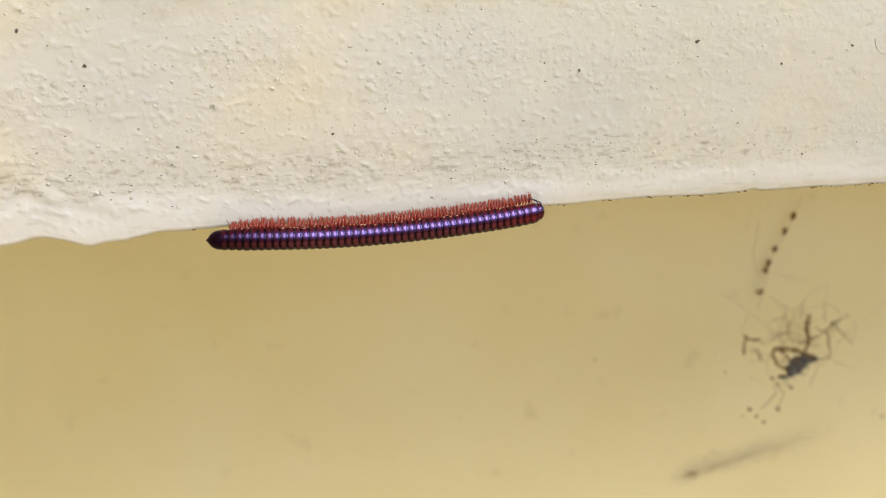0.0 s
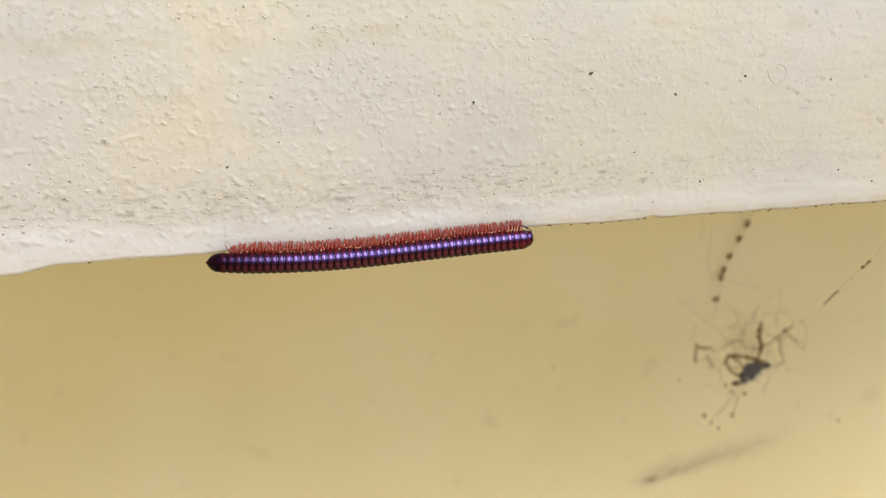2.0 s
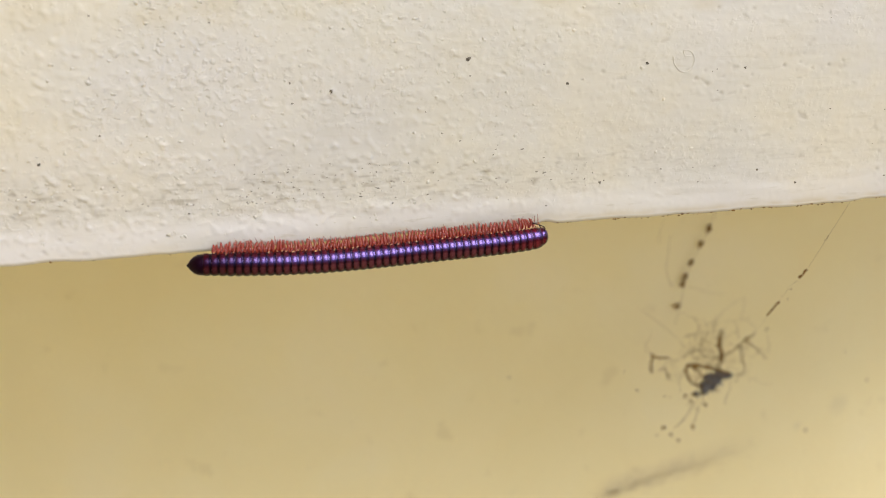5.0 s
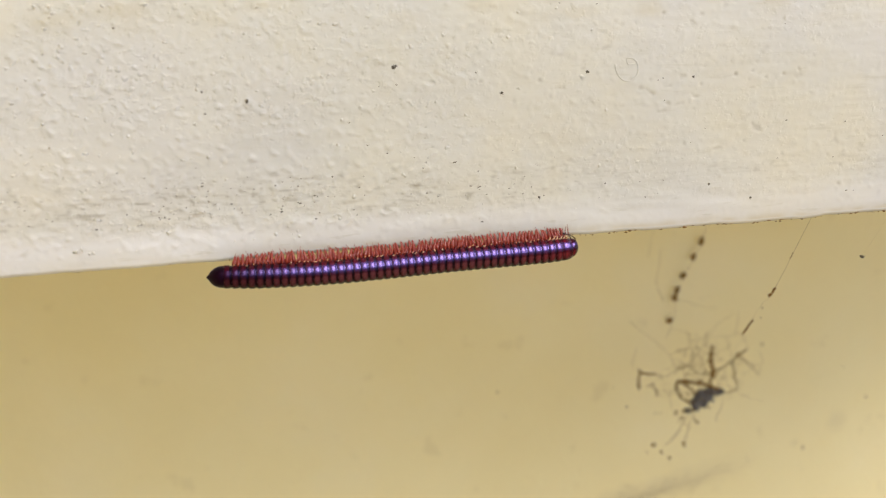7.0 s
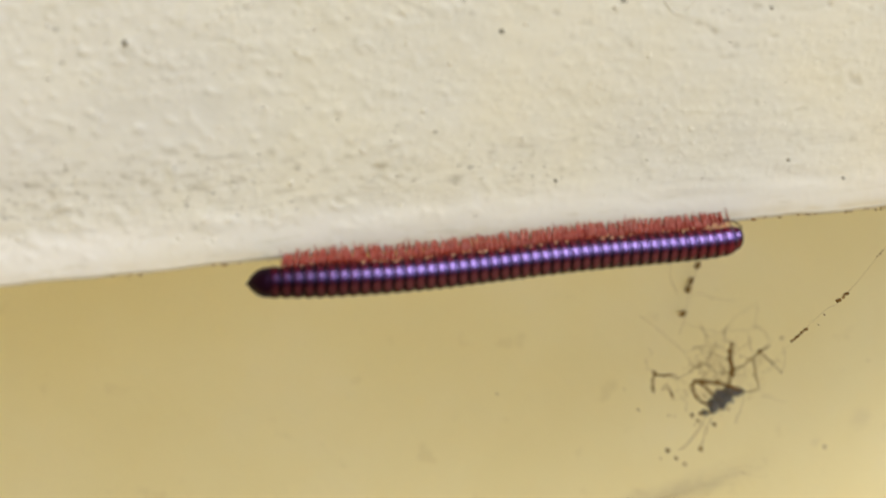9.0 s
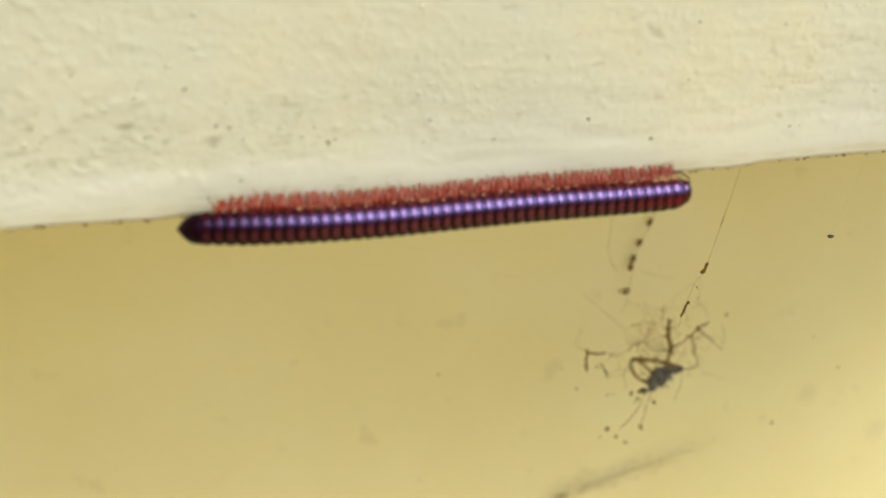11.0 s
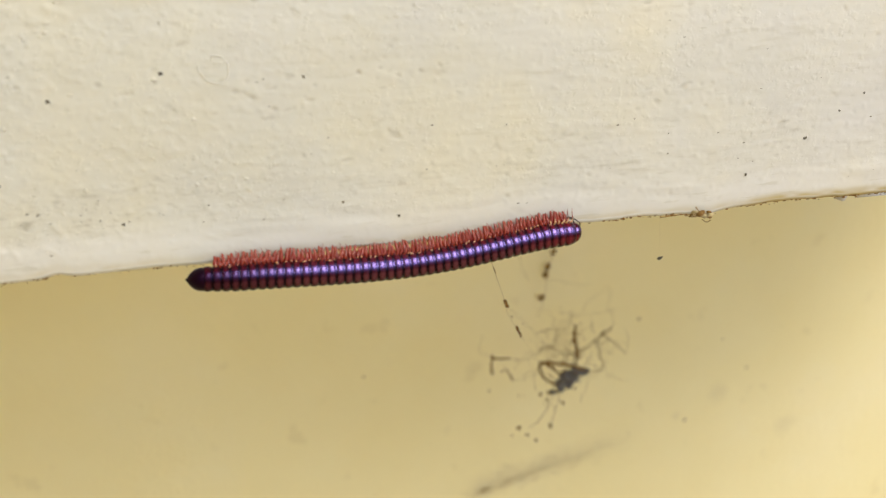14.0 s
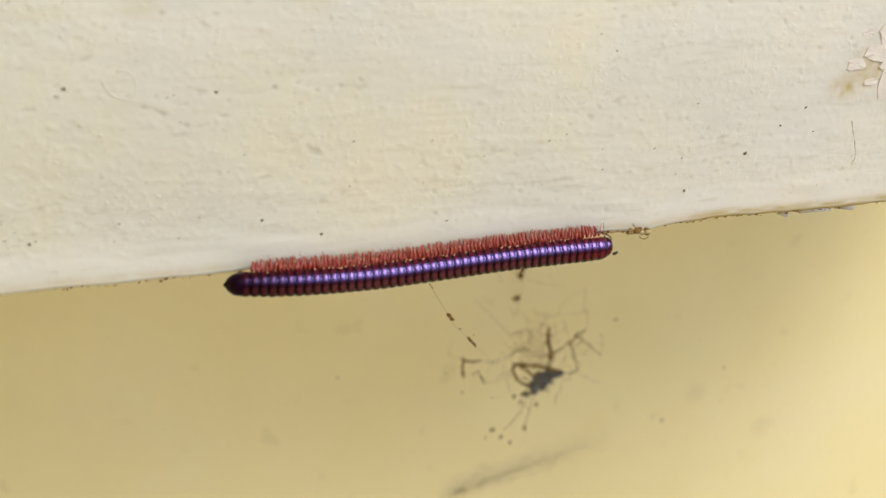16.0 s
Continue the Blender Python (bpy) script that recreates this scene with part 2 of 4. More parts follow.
DEBRIS = make_plain("cobweb_debris", (0.20, 0.108, 0.028), 0.95, 0.5, 400)
DUST = make_plain("grey_dust", (0.15, 0.145, 0.145), 0.95, 0.4, 400)
SILK = make_plain("dusty_silk", (0.34, 0.25, 0.12), 0.8, 0.3, 400)
STAIN = make_plain("wall_stain", (0.46, 0.37, 0.20), 0.9, 0.2, 300)
LIFTED = make_plain("lifted_paint", (0.68, 0.635, 0.60), 0.8, 0.10, 300)
PLASTER = make_plain("bare_plaster", (0.52, 0.51, 0.50), 0.9, 0.12, 500)
EARTH = make_plain("bare_earth", (0.50, 0.385, 0.25), 0.95, 0.2, 6)


# ---------------------------------------------------------------- mesh helpers
def link_mesh(name, bm, mat, parent=None, label="", smooth=True):
    me = bpy.data.meshes.new(name)
    bm.to_mesh(me)
    bm.free()
    if smooth:
        me.shade_smooth()
    me.materials.append(mat)
    ob = new(name, me)
    if parent is not None:
        ob.parent = parent
    return tagged(ob, label)


def part(name, bm, mat, parent, label="", smooth=True):
    return link_mesh(name, bm, mat, parent, label, smooth)


def box(bm, lo, hi):
    r = bmesh.ops.create_cube(bm, size=1.0)
    for v in r["verts"]:
        v.co = Vector([lo[k] + (v.co[k] + 0.5) * (hi[k] - lo[k]) for k in range(3)])
    return r["verts"]


def tube(bm, pts, radii, sides=6):
    """A tapered tube with closed ends along pts."""
    pts = [Vector(p) for p in pts]
    if isinstance(radii, (int, float)):
        radii = [radii] * len(pts)
    rings = []
    ref = Vector((0.31, 0.87, 0.38))
    for i, p in enumerate(pts):
        d = (pts[min(i + 1, len(pts) - 1)] - pts[max(i - 1, 0)]).normalized()
        u = d.cross(ref).normalized()
        w = d.cross(u)
        rings.append([bm.verts.new(p + radii[i] * (math.cos(a) * u + math.sin(a) * w))
                      for a in (2 * math.pi * k / sides for k in range(sides))])
    for a, b in zip(rings, rings[1:]):
        for k in range(sides):
            bm.faces.new((a[k], a[(k + 1) % sides], b[(k + 1) % sides], b[k]))
    bm.faces.new(rings[0][::-1])
    bm.faces.new(rings[-1])


def blob(bm, centre, size, rough=0.3, sub=2, rnd=random):
    """A lumpy, uneven clod."""
    r = bmesh.ops.create_icosphere(bm, subdivisions=sub, radius=1.0)
    off = Vector((rnd.uniform(0, 99), rnd.uniform(0, 99), rnd.uniform(0, 99)))
    for v in r["verts"]:
        k = 1 + rough * noise.noise(v.co * 1.6 + off) * 2
        v.co = Vector(centre) + Vector([v.co[i] * k * size[i] for i in range(3)])


def curved(pts, n=6):
    """Catmull-Rom points through pts."""
    p = [Vector(q) for q in pts]
    p = [2 * p[0] - p[1]] + p + [2 * p[-1] - p[-2]]
    out = []
    for i in range(1, len(p) - 2):
        for k in range(n):
            t = k / n
            out.append(0.5 * (2 * p[i] + (p[i + 1] - p[i - 1]) * t + (2 * p[i - 1] - 5 * p[i] + 4 * p[i + 1] - p[i + 2]) * t * t
                              + (3 * p[i] - p[i - 1] - 3 * p[i + 1] + p[i + 2]) * t ** 3))
    return out + [p[-2]]


TABLE = np.random.RandomState(7).rand(512, 512)


def field(u, v, seed=0):
    """Smooth value noise on arrays, 0 to 1."""
    u, v = u + 37.3 * seed + 4096, v + 91.7 * seed + 4096
    i, j = np.floor(u).astype(int), np.floor(v).astype(int)
    a, b = u - i, v - j
    a, b = a * a * (3 - 2 * a), b * b * (3 - 2 * b)
    q = lambda x, y: TABLE[x % 512, y % 512]
    return (q(i, j) * (1 - a) + q(i + 1, j) * a) * (1 - b) + (q(i, j + 1) * (1 - a) + q(i + 1, j + 1) * a) * b


def grain(u, v, seed=0):
    """The same noise on two turned lattices, so that no grid shows."""
    a, b = 0.5 + 0.7 * seed, 1.3 + 1.1 * seed
    p = field(math.cos(a) * u + math.sin(a) * v, math.cos(a) * v - math.sin(a) * u, seed)
    q = field(1.13 * (math.cos(b) * u + math.sin(b) * v), 1.13 * (math.cos(b) * v - math.sin(b) * u), seed + 50)
    return 0.5 + 0.72 * (p + q - 1.0)


# ---------------------------------------------------------------- the place

def build_ground():
    bm = bmesh.new()
    box(bm, (-300, -300, -0.2), (300, 300, 0.0))
    tagged(link_mesh("ground", bm, EARTH, smooth=False), "bare tan earth ground beside the house", "ground", kind="structure")


def build_walls():
    bm = bmesh.new()
    box(bm, (-2.5, WALL_Y, 0.0), (2.5, WALL_Y + 0.2, 3.0))
    tagged(link_mesh("wall_north", bm, YELLOW, smooth=False), "yellow painted house wall under the white ledge, faintly stained", "wall", kind="structure")

    # out of view: a side wall added to block sky light from the left
    bm = bmesh.new()
    box(bm, (-0.85, -1.4, 0.0), (-0.65, WALL_Y, 3.0))
    tagged(link_mesh("shade_wall_west", bm, YELLOW, smooth=False), "unseen plain yellow side wall, added to shade the left", "wall", kind="structure")


def spread(lo, hi, step, far_lo, far_hi):
    """Even steps from lo to hi, then ever wider ones to the far ends."""
    mid = list(np.arange(lo, hi + step / 2, step))
    a, d = [lo], step
    while a[-1] > far_lo:
        d *= 1.5
        a.append(max(far_lo, a[-1] - d))
    b, d = [mid[-1]], step
    while b[-1] < far_hi:
        d *= 1.5
        b.append(min(far_hi, b[-1] + d))
    return np.array(a[:0:-1] + mid + b[1:])


def bell(d, w):
    return np.exp(-(d / w) ** 2)


def edge_line(x):
    """Height of the ledge's worn lower edge above EDGE_Z."""
    z = 0.0009 * (field(x / 0.028, 0 * x, 1) - 0.5) + 0.0004 * (field(x / 0.006, 0 * x, 2) - 0.5)
    z += -0.0011 * bell(x + 0.0545, 0.0065) + 0.0005 * bell(x + 0.067, 0.004) - 0.0004 * bell(x + 0.063, 0.002)
    z += -0.0012 * bell(x + 0.0600, 0.0026) - 0.0007 * bell(x + 0.0755, 0.0045) + 0.0005 * bell(x + 0.0485, 0.004) - 0.0003 * bell(x + 0.0655, 0.0018)
    z += 0.00022 * (field(x / 0.0022, 0 * x, 42) - 0.5) + 0.0003 * bell(x - 0.152, 0.020)
    z += -0.0006 * bell(x - 0.1785, 0.0032) + 0.0006 * bell(x - 0.071, 0.0016)
    z += -0.0007 / (1 + np.exp((x - 0.188) / 0.004))
    return z


def lean(z):
    """How far the face falls back as it rises, in metres."""
    return 0.0022 * np.logaddexp(0, (z - 1.236) / 0.0055) * 0.55 + 0 * z


def white_band(x):
    """Height of the upper rim of the smooth, freshly painted strip along the edge."""
    return 1.2060 + 0.0028 / (1 + np.exp((x + 0.043) / 0.006)) + 0.0012 * (field(x / 0.007, 0 * x, 41) - 0.5)


def relief(x, z):
    """How far the paint stands proud of the face, in metres."""
    h = 0.0005 * (grain(x / 0.03, z / 0.018, 3) - 0.5) + 0.00011 * (grain(x / 0.009, z / 0.005, 4) - 0.5)
    h += (0.000015 + 0.00006 / (1 + np.exp((0.05 - x) / 0.03))) * (grain(x / 0.005, z / 0.0009, 5) - 0.5) + 0.00002 * (grain(x / 0.003, z / 0.0005, 6) - 0.5)
    left = 1 / (1 + np.exp((x - 0.06) / 0.02))
    rough = 0.45 + 0.55 * left
    h += (0.35 + 0.8 * left) * 0.00040 * np.clip(grain(x / 0.0011, z / 0.0010, 7) - 0.64, 0, 1)
    h += (0.3 + 0.9 * left) * 0.00036 * np.clip(grain(x / 0.0016, z / 0.0015, 8) - 0.72, 0, 1)
    h += (0.15 + 0.85 * left) * 0.00007 * (grain(x / 0.0026, z / 0.0022, 14) - 0.5)
    pits = np.clip(grain(x / 0.0013, z / 0.0008, 9) - 0.80, 0, 1) * np.clip(grain(x / 0.02, z / 0.006, 10) - 0.3, 0, 1)
    h -= 0.0011 * pits
    # a thick swollen ridge of paint near the ragged end
    h += 0.0011 * (grain(x / 0.0045, z / 0.003, 12) - 0.3) * bell((z - 1.2085) + 0.35 * (x + 0.065), 0.004) * bell(x + 0.066, 0.014)
    h += 0.00025 * (grain(x / 0.007, z / 0.002, 13) - 0.4) * bell(z - 1.2055, 0.0028)
    return h, pits


def build_ledge():
    """The ledge: a white painted slab that stands out from the wall, with a rounded, worn lower lip."""
    xs = spread(-0.115, 0.27, 0.00026, -0.649, 0.60)
    zs = spread(1.2010, 1.252, 0.00026, 1.2010, 1.36)[::-1]
    lip = 0.0010
    arc = np.linspace(0, math.pi / 2, 12)[1:]
    X, dirt, ochre, rough, fresh = xs, [], [], [], []
    inner = bell(np.clip(np.abs(X - 0.078) - 0.19, 0, None), 0.02)
    e = edge_line(X) * inner
    prof = []
    for z in zs:                                    # the face, from the top down
        h, pits = relief(X, z + 0 * X)
        low = min(1.0, (z - 1.2010) / 0.005)        # the lip is smoother
        h = h * inner * (0.30 + 0.70 * low) - 0.0003 * (1 - low) ** 2
        t = (1.252 - z) / 0.05 if z < 1.252 else 0
        prof.append((lean(z) - h, z + e * t))
        soot = (0.30 + 0.70 / (1 + np.exp((X - 0.085) / 0.012))) * bell(z - 1.2108 - 0.0010 * (field(X / 0.03, 0 * X, 43) - 0.5), 0.0036) * np.clip(field(X / 0.05, 0 * X + z / 0.02, 44) + 0.35, 0, 1)
        dash = np.clip(grain(X / 0.0026, 0 * X + z / 0.00045, 45) - 0.66, 0, 1) * 1.5 + np.clip(grain(X / 0.0009, 0 * X + z / 0.0005, 46) - 0.76, 0, 1) * 2.2
        dirt.append(np.clip(pits * 2.0 + soot * (0.05 + dash), 0, 0.55) * inner * (0.3 + 0.7 * low))
        worn = 0.45 + 0.55 / (1 + np.exp((X - 0.05) / 0.025))
        band = 1 / (1 + np.exp(-(z - white_band(X)) / 0.0007))
        rough.append(worn * (0.12 + 0.88 * band))
        fresh.append(0.8 * (1 - band) * np.clip(0.45 + grain(X / 0.012, 0 * X + z / 0.004, 31), 0, 1) * (0.35 + 0.65 / (1 + np.exp((X - 0.045) / 0.02))))
        ochre.append(0.6 * np.clip(1.3 * bell(X - 0.2155, 0.0026) * bell(z - 1.2226, 0.0017) + 1.3 * bell(X - 0.2205, 0.0034) * bell(z - 1.2258, 0.0030), 0, 1) * (0.4 + grain(X / 0.0012, 0 * X + z / 0.001, 23))
                     + 0.80 * bell(max(0.0, z - 1.2010), 0.0009) * (0.2 + field(X / 0.0025, 0 * X + z / 0.0008, 25)) * (0.45 / (1 + np.exp((0.02 - X) / 0.02)) + 0.55 / (1 + np.exp((0.187 - X) / 0.002)))
                     + 0.22 * bell(z - 1.2395, 0.0022) * np.clip(field(X / 0.006, 0 * X + z / 0.002, 21) - 0.45, 0, 1) * 2)
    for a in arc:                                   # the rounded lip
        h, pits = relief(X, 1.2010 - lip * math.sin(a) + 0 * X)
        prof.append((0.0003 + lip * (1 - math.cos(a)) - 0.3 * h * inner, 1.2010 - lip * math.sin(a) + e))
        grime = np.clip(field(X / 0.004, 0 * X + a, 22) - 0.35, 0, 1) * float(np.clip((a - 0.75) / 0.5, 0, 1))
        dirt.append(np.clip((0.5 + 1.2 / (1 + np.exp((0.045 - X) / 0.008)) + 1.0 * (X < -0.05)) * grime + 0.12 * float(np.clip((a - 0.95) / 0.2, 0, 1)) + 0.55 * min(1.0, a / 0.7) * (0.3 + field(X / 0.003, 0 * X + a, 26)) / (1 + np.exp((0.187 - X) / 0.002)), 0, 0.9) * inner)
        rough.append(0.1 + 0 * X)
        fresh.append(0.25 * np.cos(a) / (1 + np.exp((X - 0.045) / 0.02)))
        # ochre stain at the right; yellow bounce light painted in towards the underside
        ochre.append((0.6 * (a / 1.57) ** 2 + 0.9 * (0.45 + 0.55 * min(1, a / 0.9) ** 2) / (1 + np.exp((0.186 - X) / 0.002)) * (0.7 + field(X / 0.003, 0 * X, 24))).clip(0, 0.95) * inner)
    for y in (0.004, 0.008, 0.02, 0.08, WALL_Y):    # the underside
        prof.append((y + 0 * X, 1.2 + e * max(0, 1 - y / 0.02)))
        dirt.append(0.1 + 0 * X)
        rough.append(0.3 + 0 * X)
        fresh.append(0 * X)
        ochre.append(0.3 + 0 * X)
    prof.append((WALL_Y + 0 * X, 1.37 + 0 * X))     # the back and the top
    dirt.append(0 * X), ochre.append(0 * X), rough.append(1 + 0 * X), fresh.append(0 * X)
    m, k = len(prof), len(X)
    co = np.stack([np.stack([X, 0 * X + y, 0 * X + z], -1) for y, z in prof])
    idx = np.arange(m * k).reshape(m, k)
    a, b = idx, np.roll(idx, -1, 0)
    quads = np.stack([a[:, :-1], b[:, :-1], b[:, 1:], a[:, 1:]], -1).reshape(-1, 4)
    faces = quads.tolist() + [idx[:, 0][::-1].tolist(), idx[:, -1].tolist()]
    me = bpy.data.meshes.new("ledge")
    me.from_pydata(co.reshape(-1, 3).tolist(), [], faces)
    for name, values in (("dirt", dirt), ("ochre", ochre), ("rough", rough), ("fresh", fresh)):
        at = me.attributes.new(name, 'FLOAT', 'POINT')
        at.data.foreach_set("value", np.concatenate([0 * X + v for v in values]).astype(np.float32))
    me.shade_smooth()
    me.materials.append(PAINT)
    ob = new("ledge", me)
    return tagged(ob, "white lime-painted concrete ledge with a rounded worn lower edge", "ledge", kind="structure")


def surface_y(x, z):
    h, _ = relief(np.array([x]), np.array([z]))
    low = min(1.0, (z - 1.2010) / 0.005)
    return float(lean(z)) - float(h[0]) * (0.30 + 0.70 * low) + 0.0003 * (1 - low) ** 2


def build_ledge_marks(ledge):
    rnd = random.Random(5)
    # dark specks that stand out: x, z, radius in millimetres
    marks = [(.0322, 1.2260, .26), (.0560, 1.2306, .36), (-.0438, 1.2122, .24), (.0892, 1.2288, .30), (.1225, 1.2047, .26), (.1137, 1.2078, .24),
             (.0741, 1.2258, .22), (.1697, 1.2113, .18), (.1970, 1.2120, .34), (.1857, 1.2062, .26), (-.0148, 1.2163, .26), (.0812, 1.2072, .22),
             (.2082, 1.2194, .20), (.2035, 1.2165, .24), (.1090, 1.2274, .22), (.0255, 1.2276, .14), (-.0560, 1.2300, .26), (-.0660, 1.2360, .30), (-.0050, 1.2205, .14)]
    bm = bmesh.new()
    for x, z, r in marks:
        r *= 0.001
        blob(bm, (x, surface_y(x, z), z), (r * rnd.uniform(0.8, 1.15), r * 0.35, r * rnd.uniform(0.8, 1.15)), 0.6, 2, rnd)
    for _ in range(190):
        x, z = rnd.uniform(-0.09, 0.235), 1.2035 + 0.042 * rnd.random() ** 1.3
        r = rnd.uniform(0.00005, 0.00013)
        if x > 0.06 and rnd.random() < 0.55:
            continue
        blob(bm, (x, surface_y(x, z), z), (r * rnd.uniform(1, 2.4), r * 0.4, r), 0.4, 1, rnd)
    for _ in range(240):
        x, z = rnd.gauss(0.035, 0.04), rnd.gauss(1.2100, 0.0022)
        if not -0.09 < x < 0.12 or z < 1.2055 or field(np.array([x / 0.012]), np.array([z / 0.004]), 33)[0] < 0.45:
            continue
        r = rnd.uniform(0.00005, 0.00012)
        blob(bm, (x, surface_y(x, z), z), (r * rnd.uniform(1, 2.2), r * 0.45, r), 0.4, 1, rnd)
    tagged(part("dirt_specks", bm, SPECK, ledge, "dark specks of dirt in the paint"), kind="stuff")
    bm = bmesh.new()
    for _ in range(420):
        x = rnd.choice((rnd.uniform(0.160, 0.178), rnd.uniform(0.186, 0.245), rnd.uniform(0.02, 0.20), rnd.uniform(-0.07, 0.20), rnd.uniform(0.04, 0.16)))
        e = float(edge_line(np.array([x]))[0])
        r = 0.00005 + 0.00018 * rnd.random() ** 3
        blob(bm, (x, rnd.uniform(0.0002, 0.0008), EDGE_Z + e + rnd.uniform(0.0, 0.0004)), (r * rnd.uniform(0.8, 2.2), r, r * rnd.uniform(0.6, 1.1)), 0.5, 1, rnd)
    tagged(part("edge_grime", bm, DEBRIS, ledge, "brown crumbs of dirt along the worn edge"), kind="stuff")
    bm = bmesh.new()
    for _ in range(4200):
        x = rnd.uniform(-0.10, 0.24)
        if rnd.random() < 0.9 * (x + 0.06) / 0.16:
            continue
        z = 1.2025 + 0.045 * rnd.random()
        r = 0.00007 + 0.00021 * rnd.random() ** 3
        blob(bm, (x, surface_y(x, z) + 0.1 * r, z), (r * rnd.uniform(0.7, 1.7), r * 0.55, r * rnd.uniform(0.7, 1.2)), 0.75, 2 if r > 0.00018 else 1, rnd)
    # the larger crumbs: x, z, size in millimetres
    for x, z, r in ((-.035, 1.222, .42), (-.006, 1.229, .30), (-.025, 1.225, .28), (-.0575, 1.2078, .42), (-.052, 1.2092, .24), (.004, 1.2030, .32), (.0055, 1.2026, .26),
                    (.025, 1.228, .24), (.014, 1.207, .28), (-.070, 1.2095, .45), (-.066, 1.2082, .35), (-.061, 1.2105, .30)):
        for _ in range(4):
            px, pz, k = x + rnd.gauss(0, 1) * r * 0.0009, z + rnd.gauss(0, 1) * r * 0.0007, r * 0.001 * rnd.uniform(0.4, 0.9)
            blob(bm, (px, surface_y(px, pz), pz), (k * rnd.uniform(0.8, 1.4), k * 0.7, k * rnd.uniform(0.7, 1.2)), 0.8, 2, rnd)
    tagged(part("paint_grains", bm, PAINT, ledge, "grains and crumbs caught in the paint"), kind="stuff")


build_ground()
build_walls()
LEDGE = build_ledge()
build_ledge_marks(LEDGE)

# ---------------------------------------------------------------- the millipede
LENGTH, RADIUS, RINGS = 0.0643, 0.0021, 45
BODY_Y = -0.0022
TAIL, HEAD = 0.0026, 0.0020
STATIONS = [0, 0.12, 0.3, 0.5, 0.7, 0.88, 1.0]
# seconds, then the height of the body's axis over the edge at the stations, in tenths of a millimetre
BENDS = [
    (0.0, -18, -22, -27, -30, -23, -15, -4), (1.0, -17, -20, -27, -31, -22, -17, -13), (2.0, -13, -20, -26, -27, -21, -18, -15),
    (3.5, -12, -19, -27, -28, -27, -22, -12), (6.0, -23, -25, -31, -30, -25, -23, -17), (8.0, -19, -25, -26, -24, -21, -21, -16),
    (9.0, -18, -22, -26, -24, -21, -22, -17), (11.5, -10, -16, -22, -23, -23, -24, -20), (12.5, -16, -22, -27, -28, -26, -23, -9),
    (13.0, -18, -23, -27, -26, -21, -14, 4), (13.5, -17, -22, -27, -30, -23, -7, 1), (14.5, -15, -20, -28, -31, -24, -14, -15),
    (16.0, -12, -19, -25, -24, -19, -19, -18),
]
# seconds and the place of the tail's tip along the edge
CRAWL = [(0.0, -.0389), (2.0, -.0202), (3.5, -.0069), (6.0, .0150), (7.5, .0281), (9.0, .0424), (11.5, .0680), (12.5, .0764), (14.0, .0891), (16.0, .1072)]


def smooth_at(t, times, values):
    """Values at t, eased between rows by a monotone-free cubic."""
    times, values = np.array(times, float), np.array(values, float)
    i = int(np.clip(np.searchsorted(times, t) - 1, 0, len(times) - 2))
    slope = np.gradient(values, times, axis=0)
    h = times[i + 1] - times[i]
    u = (t - times[i]) / h
    return ((2 * u ** 3 - 3 * u ** 2 + 1) * values[i] + (u ** 3 - 2 * u ** 2 + u) * h * slope[i]
            + (3 * u ** 2 - 2 * u ** 3) * values[i + 1] + (u ** 3 - u ** 2) * h * slope[i + 1])


def spine(t):
    """The axis at t: a curve for its height over the share of the length."""
    b = smooth_at(t, [r[0] for r in BENDS], [r[1:] for r in BENDS]) * 1e-4
    return np.poly1d(np.polyfit(STATIONS, b, 5))


def lathe(profile, sides=30, flute=0.0):
    """A body of revolution about x; flute: fine lengthwise grooves near the rear of a ring."""
    bm = bmesh.new()
    rows = []
    for x, r in profile:
        rows.append([bm.verts.new((x, r * math.cos(a), r * math.sin(a))) for a in (2 * math.pi * k / sides for k in range(sides))])
    for a, b in zip(rows, rows[1:]):
        for k in range(sides):
            bm.faces.new((a[k], b[k], b[(k + 1) % sides], a[(k + 1) % sides]))
    bm.faces.new(rows[0])
    bm.faces.new(rows[-1][::-1])
    bmesh.ops.recalc_face_normals(bm, faces=bm.faces)
    return bm


PITCH = (LENGTH - TAIL - HEAD) / RINGS


def ring_mesh():
    p, r = PITCH, RADIUS
    prof = [(-0.50, 0.88), (-0.495, 0.955), (-0.46, 0.985), (-0.38, 1.003), (-0.22, 1.014), (-0.02, 1.012), (0.14, 0.997), (0.24, 0.974), (0.29, 0.952), (0.33, 0.945), (0.38, 0.954), (0.44, 0.956), (0.49, 0.938), (0.52, 0.915), (0.56, 0.89)]
    bm = lathe([(a * p, b * r) for a, b in prof])
    me = bpy.data.meshes.new("body_ring")
    bm.to_mesh(me)
    bm.free()
    me.shade_smooth()
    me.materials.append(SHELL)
    return me


